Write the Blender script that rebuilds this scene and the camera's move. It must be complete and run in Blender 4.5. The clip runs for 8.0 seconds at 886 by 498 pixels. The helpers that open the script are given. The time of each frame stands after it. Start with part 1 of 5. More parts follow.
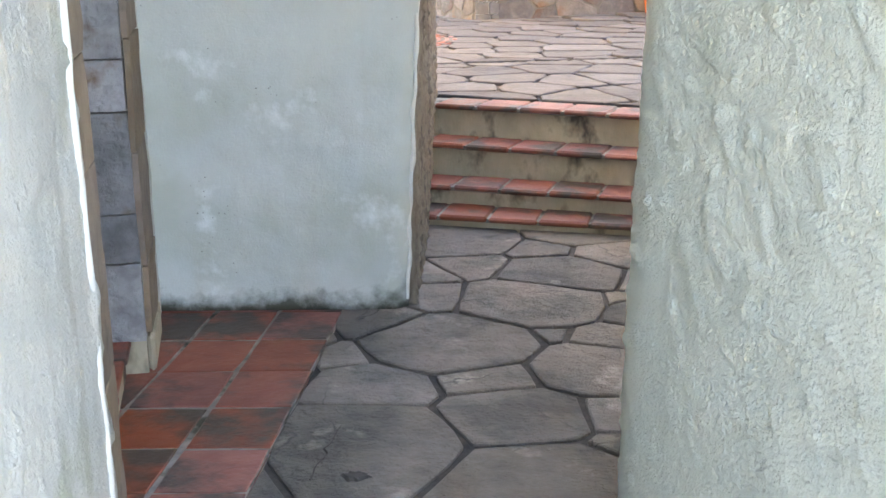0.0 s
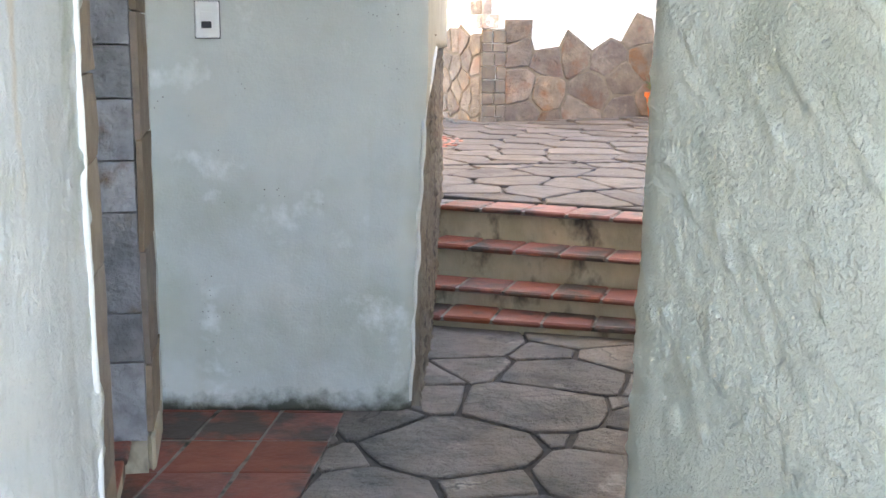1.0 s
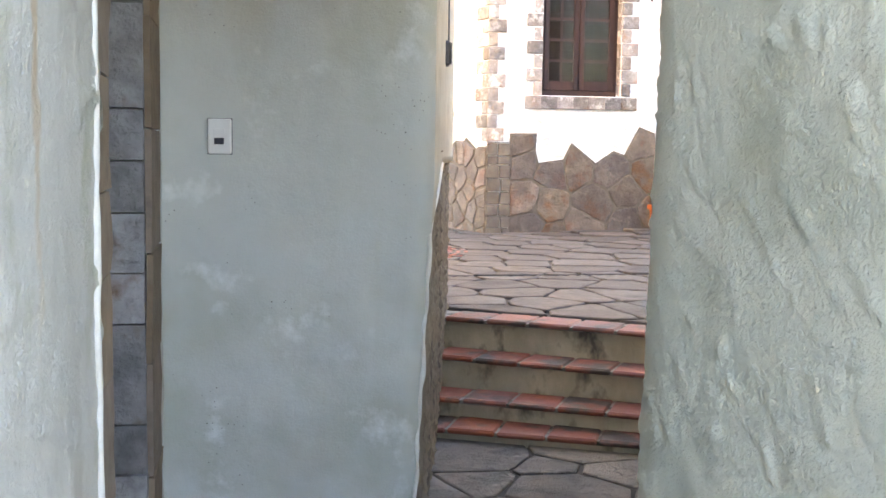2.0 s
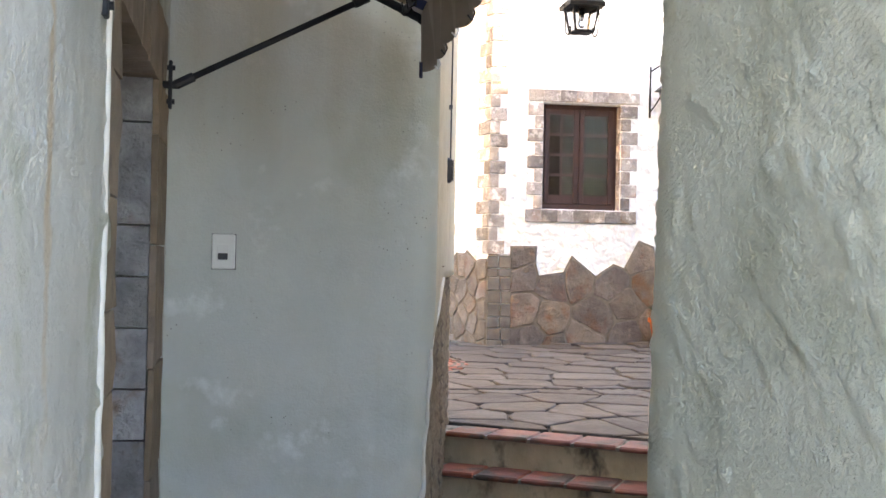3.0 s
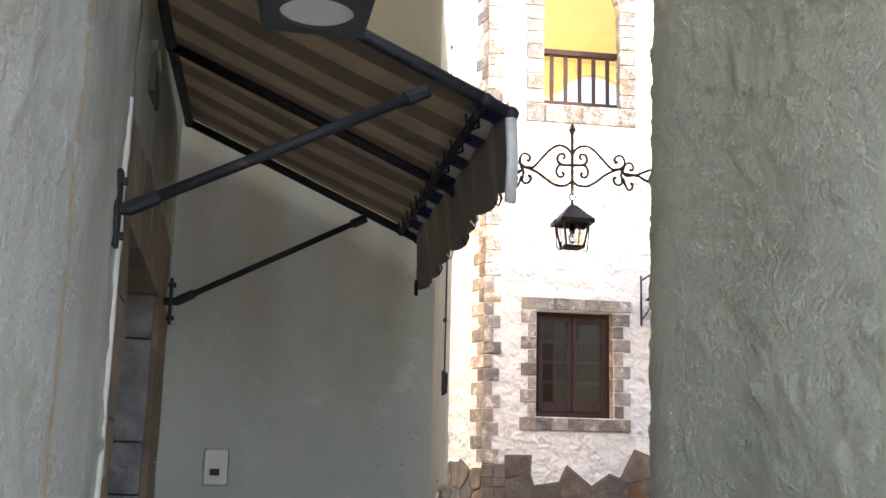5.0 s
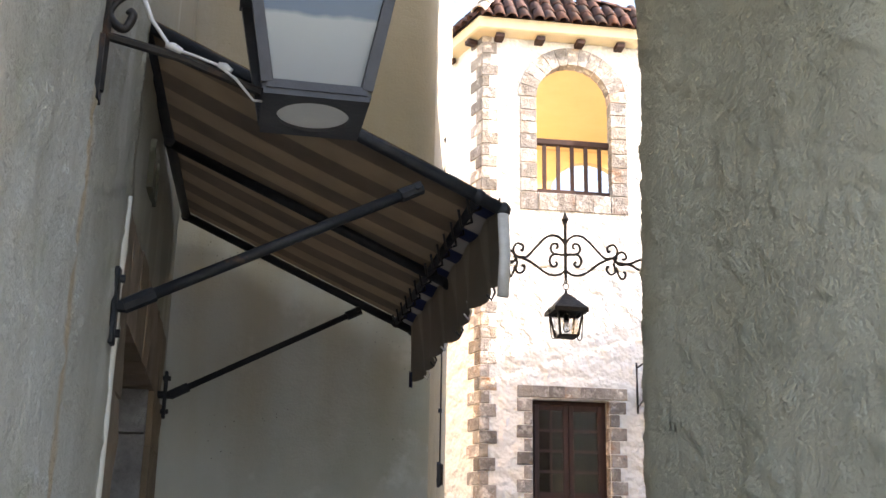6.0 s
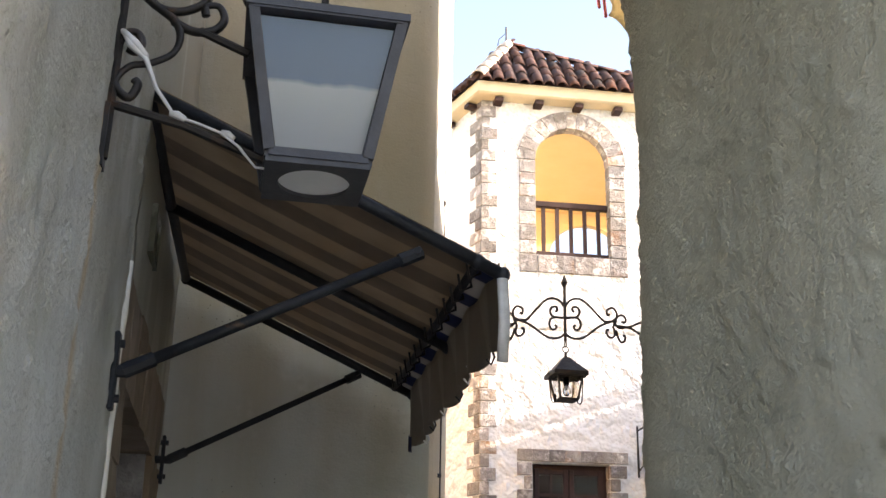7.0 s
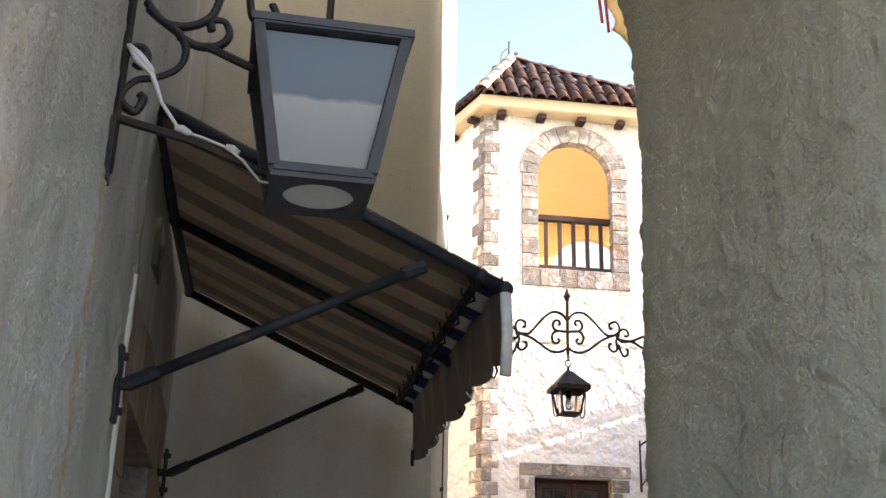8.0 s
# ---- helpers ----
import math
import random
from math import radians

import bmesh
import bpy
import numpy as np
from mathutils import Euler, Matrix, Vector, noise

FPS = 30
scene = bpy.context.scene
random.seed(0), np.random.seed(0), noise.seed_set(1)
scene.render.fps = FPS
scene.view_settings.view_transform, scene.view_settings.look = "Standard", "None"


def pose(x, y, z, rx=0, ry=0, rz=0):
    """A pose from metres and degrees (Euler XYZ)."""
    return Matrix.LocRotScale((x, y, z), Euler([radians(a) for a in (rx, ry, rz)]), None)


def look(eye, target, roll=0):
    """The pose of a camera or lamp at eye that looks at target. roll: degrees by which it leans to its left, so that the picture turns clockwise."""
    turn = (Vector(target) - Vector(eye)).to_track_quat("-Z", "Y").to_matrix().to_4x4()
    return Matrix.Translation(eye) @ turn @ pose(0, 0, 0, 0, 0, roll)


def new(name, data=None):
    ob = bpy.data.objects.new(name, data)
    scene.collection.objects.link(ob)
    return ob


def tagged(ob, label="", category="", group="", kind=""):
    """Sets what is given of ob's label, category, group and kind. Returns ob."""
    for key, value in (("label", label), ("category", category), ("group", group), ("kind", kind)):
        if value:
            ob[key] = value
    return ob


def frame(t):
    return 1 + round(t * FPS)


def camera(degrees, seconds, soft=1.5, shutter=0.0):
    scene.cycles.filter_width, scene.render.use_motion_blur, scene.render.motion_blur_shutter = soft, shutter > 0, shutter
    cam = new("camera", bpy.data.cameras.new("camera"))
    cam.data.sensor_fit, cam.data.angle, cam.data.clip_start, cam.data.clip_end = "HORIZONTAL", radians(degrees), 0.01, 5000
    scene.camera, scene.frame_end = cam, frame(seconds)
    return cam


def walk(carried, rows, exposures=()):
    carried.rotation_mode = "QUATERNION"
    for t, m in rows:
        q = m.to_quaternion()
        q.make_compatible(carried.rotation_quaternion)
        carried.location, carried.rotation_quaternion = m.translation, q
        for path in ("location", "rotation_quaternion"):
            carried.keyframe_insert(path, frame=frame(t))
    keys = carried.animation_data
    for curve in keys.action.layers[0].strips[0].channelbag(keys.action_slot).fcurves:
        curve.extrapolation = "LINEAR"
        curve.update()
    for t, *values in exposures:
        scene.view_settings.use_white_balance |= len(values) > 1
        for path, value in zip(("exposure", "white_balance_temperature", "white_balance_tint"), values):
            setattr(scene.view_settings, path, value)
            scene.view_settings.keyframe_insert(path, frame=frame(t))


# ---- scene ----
# ------------------------------------------------------------ camera and its walk
cam = camera(44.8, 8.0)
PATH = [
    (0, (0.039, 0.704, 1.442), (0.052, 2.626, 0.888), -0.3),
    (0.5, (0.038, 0.701, 1.454), (0.052, 2.644, 0.978), 0.2),
    (1, (0.037, 0.688, 1.468), (0.043, 2.652, 1.089), 0.5),
    (2.5, (0.032, 0.635, 1.508), (0.025, 2.634, 1.428), 1.0),
    (3, (0.03, 0.629, 1.521), (0.021, 2.629, 1.544), 1.2),
    (3.5, (0.028, 0.621, 1.533), (0.018, 2.618, 1.655), 1.5),
    (4, (0.027, 0.609, 1.545), (0.018, 2.597, 1.755), 1.6),
    (4.5, (0.025, 0.594, 1.556), (0.018, 2.572, 1.858), 1.6),
    (5, (0.025, 0.575, 1.564), (0.02, 2.536, 1.961), 1.4),
    (6.5, (0.029, 0.534, 1.58), (0.031, 2.438, 2.195), 1.0),
    (7, (0.027, 0.531, 1.581), (0.027, 2.418, 2.243), 1.1),
    (7.5, (0.026, 0.529, 1.58), (0.024, 2.41, 2.259), 1.2),
    (8, (0.025, 0.525, 1.581), (0.02, 2.404, 2.266), 1.3),
]
EXPOSURES = [(0.0, 4.49, 7200, 18), (1.2, 4.25, 7200, 18), (2.5, 3.8, 7250, 19), (4.5, 3.0, 7400, 19), (6.5, 2.36, 7650, 21), (8.0, 2.18, 7650, 21)]
walk(cam, [(t, look(eye, target, roll)) for t, eye, target, roll in PATH], EXPOSURES)

# ------------------------------------------------------------ world and sun
SUN = Vector((0.949, -0.075, 0.305)).normalized()
world = bpy.data.worlds.new("sky")
scene.world = world
world.use_nodes = True
wn = world.node_tree.nodes
sky = wn.new("ShaderNodeTexSky")
sky.sky_type = "NISHITA"
sky.sun_disc = False
sky.sun_elevation = math.asin(SUN.z)
sky.sun_rotation = math.atan2(SUN.x, SUN.y)
world.node_tree.links.new(sky.outputs[0], wn["Background"].inputs[0])
wn["Background"].inputs[1].default_value = 0.15
sun = new("sun", bpy.data.lights.new("sun", "SUN"))
sun.data.energy, sun.data.angle, sun.data.color = 3.4, radians(0.5), (1.0, 0.97, 0.92)
sun.matrix_world = look(SUN * 60, (0, 0, 0))


# ------------------------------------------------------------ materials
def surface(name, c1, c2, scale=6.0, c3=None, scale3=1.3, cut3=0.6, rough=0.85, bump=0.3, bscale=60.0,
            bump2=0.0, bscale2=9.0, metal=0.0, vary=0.0, island=False, stretch=(1, 1, 1), detail=6.0, dist=0.01,
            comb=0.0, foot=None, streak=None, pale=None, pale_at=(4.2, 0.60), pits=0.0, grime_shade=None, cracks=0.0):
    """A worn surface: two tones in a grain, a third in patches, fine and coarse relief, and a tone of its own for each piece."""
    m = bpy.data.materials.new(name)
    m.use_nodes = True
    n, l = m.node_tree.nodes, m.node_tree.links
    b = n["Principled BSDF"]
    b.inputs["Roughness"].default_value, b.inputs["Metallic"].default_value = rough, metal
    co = n.new("ShaderNodeTexCoord")
    mp = n.new("ShaderNodeMapping")
    mp.inputs["Scale"].default_value = stretch
    l.new(co.outputs["Object"], mp.inputs[0])
    vec = mp.outputs[0]
    rnd = None
    if vary or island:
        src = n.new("ShaderNodeNewGeometry") if island else n.new("ShaderNodeObjectInfo")
        rnd = src.outputs["Random Per Island" if island else "Random"]
        off = n.new("ShaderNodeVectorMath")
        off.operation = "ADD"
        mul = n.new("ShaderNodeMath")
        mul.operation = "MULTIPLY"
        mul.inputs[1].default_value = 37.0
        l.new(rnd, mul.inputs[0])
        l.new(vec, off.inputs[0])
        l.new(mul.outputs[0], off.inputs[1])
        vec = off.outputs[0]

    def grain(s, d=detail):
        t = n.new("ShaderNodeTexNoise")
        t.inputs["Scale"].default_value, t.inputs["Detail"].default_value = s, d
        t.inputs["Roughness"].default_value = 0.62
        l.new(vec, t.inputs["Vector"])
        return t.outputs[0]

    def ramp(v, lo, hi):
        r = n.new("ShaderNodeMapRange")
        r.inputs[1].default_value, r.inputs[2].default_value = lo, hi
        l.new(v, r.inputs[0])
        return r.outputs[0]

    def mix(f, a, b2):
        x = n.new("ShaderNodeMix")
        x.data_type = "RGBA"
        l.new(f, x.inputs[0])
        for v, k in ((a, 6), (b2, 7)):
            if isinstance(v, tuple):
                x.inputs[k].default_value = (*v, 1)
            else:
                l.new(v, x.inputs[k])
        return x.outputs[2]

    col = mix(ramp(grain(scale), 0.35, 0.65), c1, c2)
    if c3:
        col = mix(ramp(grain(scale3, 4.0), cut3, cut3 + 0.13), col, c3)
    if pale:
        col = mix(ramp(grain(pale_at[0], 5.0), pale_at[1], pale_at[1] + 0.12), col, pale)
    sep = n.new("ShaderNodeSeparateXYZ")
    l.new(co.outputs["Object"], sep.inputs[0])

    def calc(op, a, b2):
        x = n.new("ShaderNodeMath")
        x.operation, x.use_clamp = op, False
        for v, k in ((a, 0), (b2, 1)):
            if isinstance(v, (int, float)):
                x.inputs[k].default_value = v
            else:
                l.new(v, x.inputs[k])
        return x.outputs[0]

    if grime_shade:
        # tan weathering run down from the wall's top, with upper shade painted in
        tone, z_a, z_b = grime_shade
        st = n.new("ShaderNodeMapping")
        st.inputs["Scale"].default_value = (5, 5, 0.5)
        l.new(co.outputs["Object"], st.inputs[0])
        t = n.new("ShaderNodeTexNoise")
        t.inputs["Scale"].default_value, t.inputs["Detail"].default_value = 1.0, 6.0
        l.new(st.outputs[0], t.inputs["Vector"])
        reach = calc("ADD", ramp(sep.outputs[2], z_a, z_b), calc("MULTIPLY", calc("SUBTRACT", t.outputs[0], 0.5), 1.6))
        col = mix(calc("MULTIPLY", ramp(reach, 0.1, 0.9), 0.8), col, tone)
    if foot:
        # mould that has crept up from the floor
        reach_ = calc("ADD", calc("MULTIPLY", grain(19.0, 8.0), foot[1]), calc("MULTIPLY", calc("SUBTRACT", grain(2.4, 3.0), 0.5), 0.22))
        rise = calc("SUBTRACT", reach_, sep.outputs[2])
        col = mix(ramp(rise, -0.02, 0.07), col, foot[0])
    if streak:
        # rust that has run down from an iron foot
        tone, y_, top, low_ = streak
        wander = calc("ADD", sep.outputs[1], calc("MULTIPLY", grain(2.0, 3.0), 0.03))
        off2 = calc("ABSOLUTE", calc("SUBTRACT", wander, y_ + 0.015), 0)
        line = ramp(calc("SUBTRACT", calc("MULTIPLY", grain(8.0), 0.05), off2), -0.006, 0.02)
        fade = calc("MULTIPLY", ramp(sep.outputs[2], low_, low_ + 0.5), ramp(calc("SUBTRACT", top, sep.outputs[2]), 0.0, 0.03))
        col = mix(calc("MULTIPLY", calc("MULTIPLY", line, fade), 0.55), col, tone)
    if pits:
        v = n.new("ShaderNodeTexVoronoi")
        v.inputs["Scale"].default_value = 42
        l.new(vec, v.inputs["Vector"])
        hole = calc("MULTIPLY", ramp(calc("SUBTRACT", 0.16, v.outputs["Distance"]), 0.0, 0.06), ramp(grain(3.1, 3.0), 0.56, 0.66))
        col = mix(calc("MULTIPLY", hole, pits), col, (0.12, 0.12, 0.10))
    if cracks:
        wob = n.new("ShaderNodeMix")
        wob.data_type = "VECTOR"
        wob.inputs[0].default_value = 0.10
        t = n.new("ShaderNodeTexNoise")
        t.inputs["Scale"].default_value, t.inputs["Detail"].default_value = 7.0, 5.0
        l.new(vec, t.inputs["Vector"])
        l.new(vec, wob.inputs[4])
        l.new(t.outputs["Color"], wob.inputs[5])
        v = n.new("ShaderNodeTexVoronoi")
        v.feature = "DISTANCE_TO_EDGE"
        v.inputs["Scale"].default_value = 3.2
        l.new(wob.outputs[1], v.inputs["Vector"])
        line = calc("MULTIPLY", ramp(calc("SUBTRACT", 0.012, v.outputs["Distance"]), 0.0, 0.01), ramp(grain(2.1, 3.0), 0.52, 0.60))
        col = mix(calc("MULTIPLY", line, cracks), col, (0.05, 0.045, 0.04))
    if rnd is not None and vary:
        hs = n.new("ShaderNodeHueSaturation")
        l.new(col, hs.inputs["Color"])
        l.new(ramp2(n, l, rnd, 1 - vary, 1 + vary), hs.inputs["Value"])
        fr = n.new("ShaderNodeMath")
        fr.operation = "FRACT"
        m7 = n.new("ShaderNodeMath")
        m7.operation = "MULTIPLY"
        m7.inputs[1].default_value = 7.31
        l.new(rnd, m7.inputs[0])
        l.new(m7.outputs[0], fr.inputs[0])
        l.new(ramp2(n, l, fr.outputs[0], 1 - 0.9 * vary, 1 + 0.9 * vary), hs.inputs["Saturation"])
        l.new(ramp2(n, l, fr.outputs[0], 0.5 - 0.03 * vary, 0.5 + 0.03 * vary), hs.inputs["Hue"])
        col = hs.outputs[0]
    l.new(col, b.inputs["Base Color"])
    last = None
    if comb:
        turn = n.new("ShaderNodeMapping")
        turn.inputs["Rotation"].default_value = (0.5, 0.2, 0.0)
        l.new(co.outputs["Object"], turn.inputs[0])
        w = n.new("ShaderNodeTexWave")
        w.bands_direction = "Z"
        for key, v in (("Scale", 20.0), ("Distortion", 7.0), ("Detail", 2.0), ("Detail Scale", 0.6)):
            w.inputs[key].default_value = v
        l.new(turn.outputs[0], w.inputs["Vector"])
        bp = n.new("ShaderNodeBump")
        bp.inputs["Strength"].default_value, bp.inputs["Distance"].default_value = comb, 0.006
        l.new(calc("MULTIPLY", w.outputs["Fac"], ramp(grain(4.0, 2.0), 0.50, 0.62)), bp.inputs["Height"])
        last = bp.outputs[0]
    for strength, s in ((bump2, bscale2), (bump, bscale)):
        if strength:
            bp = n.new("ShaderNodeBump")
            bp.inputs["Strength"].default_value, bp.inputs["Distance"].default_value = strength, dist * (2.5 if s == bscale2 else 1)
            l.new(grain(s), bp.inputs["Height"])
            if last:
                l.new(last, bp.inputs["Normal"])
            last = bp.outputs[0]
    if last:
        l.new(last, b.inputs["Normal"])
    return m


def ramp2(n, l, v, lo, hi):
    r = n.new("ShaderNodeMapRange")
    r.inputs[3].default_value, r.inputs[4].default_value = lo, hi
    l.new(v, r.inputs[0])
    return r.outputs[0]


def glass(name, rough=0.02, tint=(0.95, 0.97, 1.0), ior=1.45):
    m = bpy.data.materials.new(name)
    m.use_nodes = True
    b = m.node_tree.nodes["Principled BSDF"]
    b.inputs["Base Color"].default_value = (*tint, 1)
    b.inputs["Roughness"].default_value, b.inputs["IOR"].default_value = rough, ior
    b.inputs["Transmission Weight"].default_value = 1.0
    return m


MOULD = ((0.085, 0.09, 0.068), 0.165)
# the walls' upper tones mix weathering with painted shade
TAN = (0.42, 0.37, 0.26)
STUCCO = surface("alley_stucco", (0.74, 0.745, 0.625), (0.65, 0.66, 0.55), 3.0, (0.52, 0.535, 0.42), 1.6, 0.56, 0.75, 1.0, 110, 0.45, 36, stretch=(1, 1, 1.0), dist=0.014, comb=0.35, pits=0.25, grime_shade=((0.42, 0.42, 0.33), 1.8, 3.5))
STUCCO_DOOR = surface("doorway_stucco", (0.65, 0.66, 0.625), (0.545, 0.56, 0.53), 3.0, (0.46, 0.49, 0.40), 2.6, 0.56, 0.8, 1.0, 100, 0.4, 32, stretch=(1, 1, 0.8), dist=0.012, pits=0.3, streak=((0.50, 0.33, 0.14), 2.235, 2.45, 1.1), grime_shade=((0.28, 0.265, 0.205), 1.5, 2.7))
STUCCO_SMOOTH = surface("smooth_stucco", (0.58, 0.60, 0.565), (0.515, 0.54, 0.51), 2.2, (0.46, 0.485, 0.43), 1.3, 0.53, 0.88, 0.25, 120, 0.3, 6, foot=MOULD, pale=(0.69, 0.71, 0.69), pits=0.8, grime_shade=(TAN, 1.7, 3.2))
STUCCO_PASSAGE = surface("cream_stucco", (0.60, 0.56, 0.46), (0.52, 0.48, 0.39), 4, (0.42, 0.37, 0.28), 1.6, 0.55, 0.88, 0.5, 90, 0.4, 10, pits=0.6)
PLASTER_EDGE = surface("broken_plaster", (0.78, 0.77, 0.72), (0.68, 0.67, 0.62), 20, rough=0.9, bump=0.4, bscale=50)
RUBBLE = surface("bare_rubble", (0.20, 0.16, 0.12), (0.32, 0.27, 0.21), 14, (0.10, 0.085, 0.07), 5, 0.52, 0.9, 0.9, 40, 0.9, 12, dist=0.02, stretch=(1, 1, 0.22))
JAMB = surface("jamb_stone", (0.25, 0.25, 0.255), (0.44, 0.44, 0.45), 10, (0.20, 0.145, 0.11), 5, 0.55, 0.65, 0.9, 40, 1.0, 11, vary=0.5, pale=(0.42, 0.42, 0.43), dist=0.014)
BROWNSTONE = surface("brown_surround_stone", (0.19, 0.14, 0.10), (0.26, 0.20, 0.15), 9, (0.12, 0.09, 0.07), 5, 0.6, 0.8, 0.4, 60, 0.4, 12, vary=0.18)
FLAG = surface("flagstone", (0.142, 0.12, 0.10), (0.24, 0.206, 0.174), 6, (0.092, 0.085, 0.072), 3.0, 0.50, 0.72, 0.8, 75, 1.0, 13, vary=0.24, pale=(0.36, 0.315, 0.27), pits=0.7, dist=0.014, cracks=0.8)
# the alley's stone again, darkened to offset the open courtyard's stronger light
DIMFLAG = surface("dimmed_flagstone", (0.064, 0.056, 0.051), (0.104, 0.092, 0.083), 6, (0.043, 0.038, 0.034), 3.0, 0.52, 0.75, 0.6, 60, 0.8, 11, vary=0.25)
PLAZA = surface("pale_bounce_paving", (0.40, 0.37, 0.32), (0.48, 0.44, 0.38), 4, (0.33, 0.30, 0.26), 1.2, 0.55, 0.9, 0.3, 40)
JOINT = surface("dark_joint", (0.035, 0.03, 0.026), (0.07, 0.06, 0.05), 25, rough=0.95, bump=0.6, bscale=70)
TERRACOTTA = surface("terracotta", (0.20, 0.055, 0.035), (0.27, 0.084, 0.054), 8, (0.065, 0.047, 0.036), 3.4, 0.47, 0.55, 0.35, 60, 0.35, 14, vary=0.15)
CEMENT = surface("stair_cement", (0.40, 0.35, 0.25), (0.52, 0.46, 0.34), 6, (0.10, 0.088, 0.072), 5.0, 0.53, 0.9, 0.5, 60, 0.3, 12, stretch=(1, 1, 0.6))
WHITEWASH = surface("white_wash", (0.82, 0.82, 0.80), (0.76, 0.76, 0.75), 3, rough=0.9, bump=0.12, bscale=26, bump2=1.0, bscale2=5.5, dist=0.045, detail=2.5)


QUOIN = surface("quoin_stone", (0.22, 0.20, 0.185), (0.36, 0.33, 0.305), 8, (0.30, 0.18, 0.115), 3, 0.57, 0.85, 1.0, 40, 1.0, 11, vary=0.45, pale=(0.62, 0.59, 0.56), pale_at=(9.0, 0.53), dist=0.016)
CLAD = surface("cladding_stone", (0.125, 0.106, 0.09), (0.22, 0.186, 0.158), 5, (0.17, 0.10, 0.068), 2.6, 0.54, 0.85, 1.0, 35, 1.0, 9, vary=0.27, pale=(0.30, 0.24, 0.19), dist=0.016)
CLADSMALL = surface("small_cladding_stone", (0.11, 0.10, 0.085), (0.19, 0.17, 0.145), 7, (0.11, 0.09, 0.07), 3, 0.55, 0.85, 0.9, 40, 0.9, 11, vary=0.2)
MORTAR = surface("brown_mortar", (0.13, 0.112, 0.09), (0.19, 0.165, 0.135), 12, rough=0.95, bump=0.5, bscale=50)
ROOFTILE = surface("roof_tile", (0.062, 0.027, 0.021), (0.10, 0.046, 0.036), 8, (0.04, 0.028, 0.025), 3, 0.50, 0.85, 0.4, 60, vary=0.3)
RIDGETILE = surface("mortared_ridge", (0.66, 0.58, 0.50), (0.52, 0.42, 0.34), 12, rough=0.9, bump=0.4, bscale=50)
CREAM = surface("cream_fascia", (0.74, 0.66, 0.47), (0.68, 0.60, 0.42), 5, rough=0.85, bump=0.2, bscale=40)
ORANGE = surface("orange_wall", (0.93, 0.68, 0.36), (0.90, 0.64, 0.32), 2, rough=0.9, bump=0.15, bscale=30)
BOUNCE_OCHRE = surface("bounce_ochre", (0.70, 0.48, 0.25), (0.64, 0.43, 0.21), 3, rough=0.9, bump=0.2, bscale=30)
DARKWOOD = surface("dark_brown_wood", (0.026, 0.010, 0.007), (0.045, 0.017, 0.012), 10, rough=0.75, bump=0.2, bscale=40, stretch=(1, 1, 0.2))
IRON = surface("black_iron", (0.016, 0.015, 0.015), (0.035, 0.030, 0.028), 20, (0.07, 0.035, 0.02), 14, 0.62, 0.5, 0.25, 90, metal=0.4)
LAMPIRON = surface("grey_lamp_paint", (0.045, 0.046, 0.054), (0.065, 0.067, 0.078), 14, (0.05, 0.04, 0.035), 10, 0.62, 0.5, 0.15, 90, metal=0.1)
STEEL = surface("painted_pipe", (0.010, 0.012, 0.017), (0.022, 0.026, 0.034), 14, (0.08, 0.05, 0.035), 18, 0.64, 0.55, 0.3, 80, metal=0.2)
BLACKBOX = surface("dark_plastic", (0.03, 0.03, 0.04), (0.045, 0.045, 0.055), 20, rough=0.4, bump=0.05)
PLATE = surface("switch_plastic", (0.80, 0.80, 0.78), (0.75, 0.75, 0.73), 12, rough=0.45, bump=0.03, bscale=80)
TAPE = surface("white_cable", (0.72, 0.72, 0.72), (0.58, 0.58, 0.57), 40, rough=0.5, bump=0.2, bscale=90)
POT = surface("orange_pot", (0.55, 0.16, 0.045), (0.48, 0.13, 0.04), 9, rough=0.6, bump=0.1)
LEAF = surface("leaf", (0.05, 0.10, 0.03), (0.08, 0.14, 0.04), 30, rough=0.6, bump=0.1, island=True)
RED = surface("red_paint", (0.45, 0.05, 0.03), (0.38, 0.04, 0.03), 20, rough=0.6, bump=0.1)
SPLASH = surface("yellow_cloth", (0.76, 0.66, 0.42), (0.68, 0.56, 0.34), 10, rough=0.9, bump=0.3, bscale=30)
MILKGLASS = surface("milk_glass", (0.72, 0.74, 0.76), (0.64, 0.66, 0.68), 8, rough=0.3, bump=0.0)
# near-black that stands in for shade inside the room and the doorway
INTERIOR_SHADE = surface("interior_shade", (0.022, 0.016, 0.014), (0.035, 0.025, 0.02), 5, rough=0.9, bump=0.1)
BULBGLASS = glass("bulb_glass", 0.05)
GLASS = glass("window_glass", 0.0, tint=(0.7, 0.7, 0.7), ior=1.14)


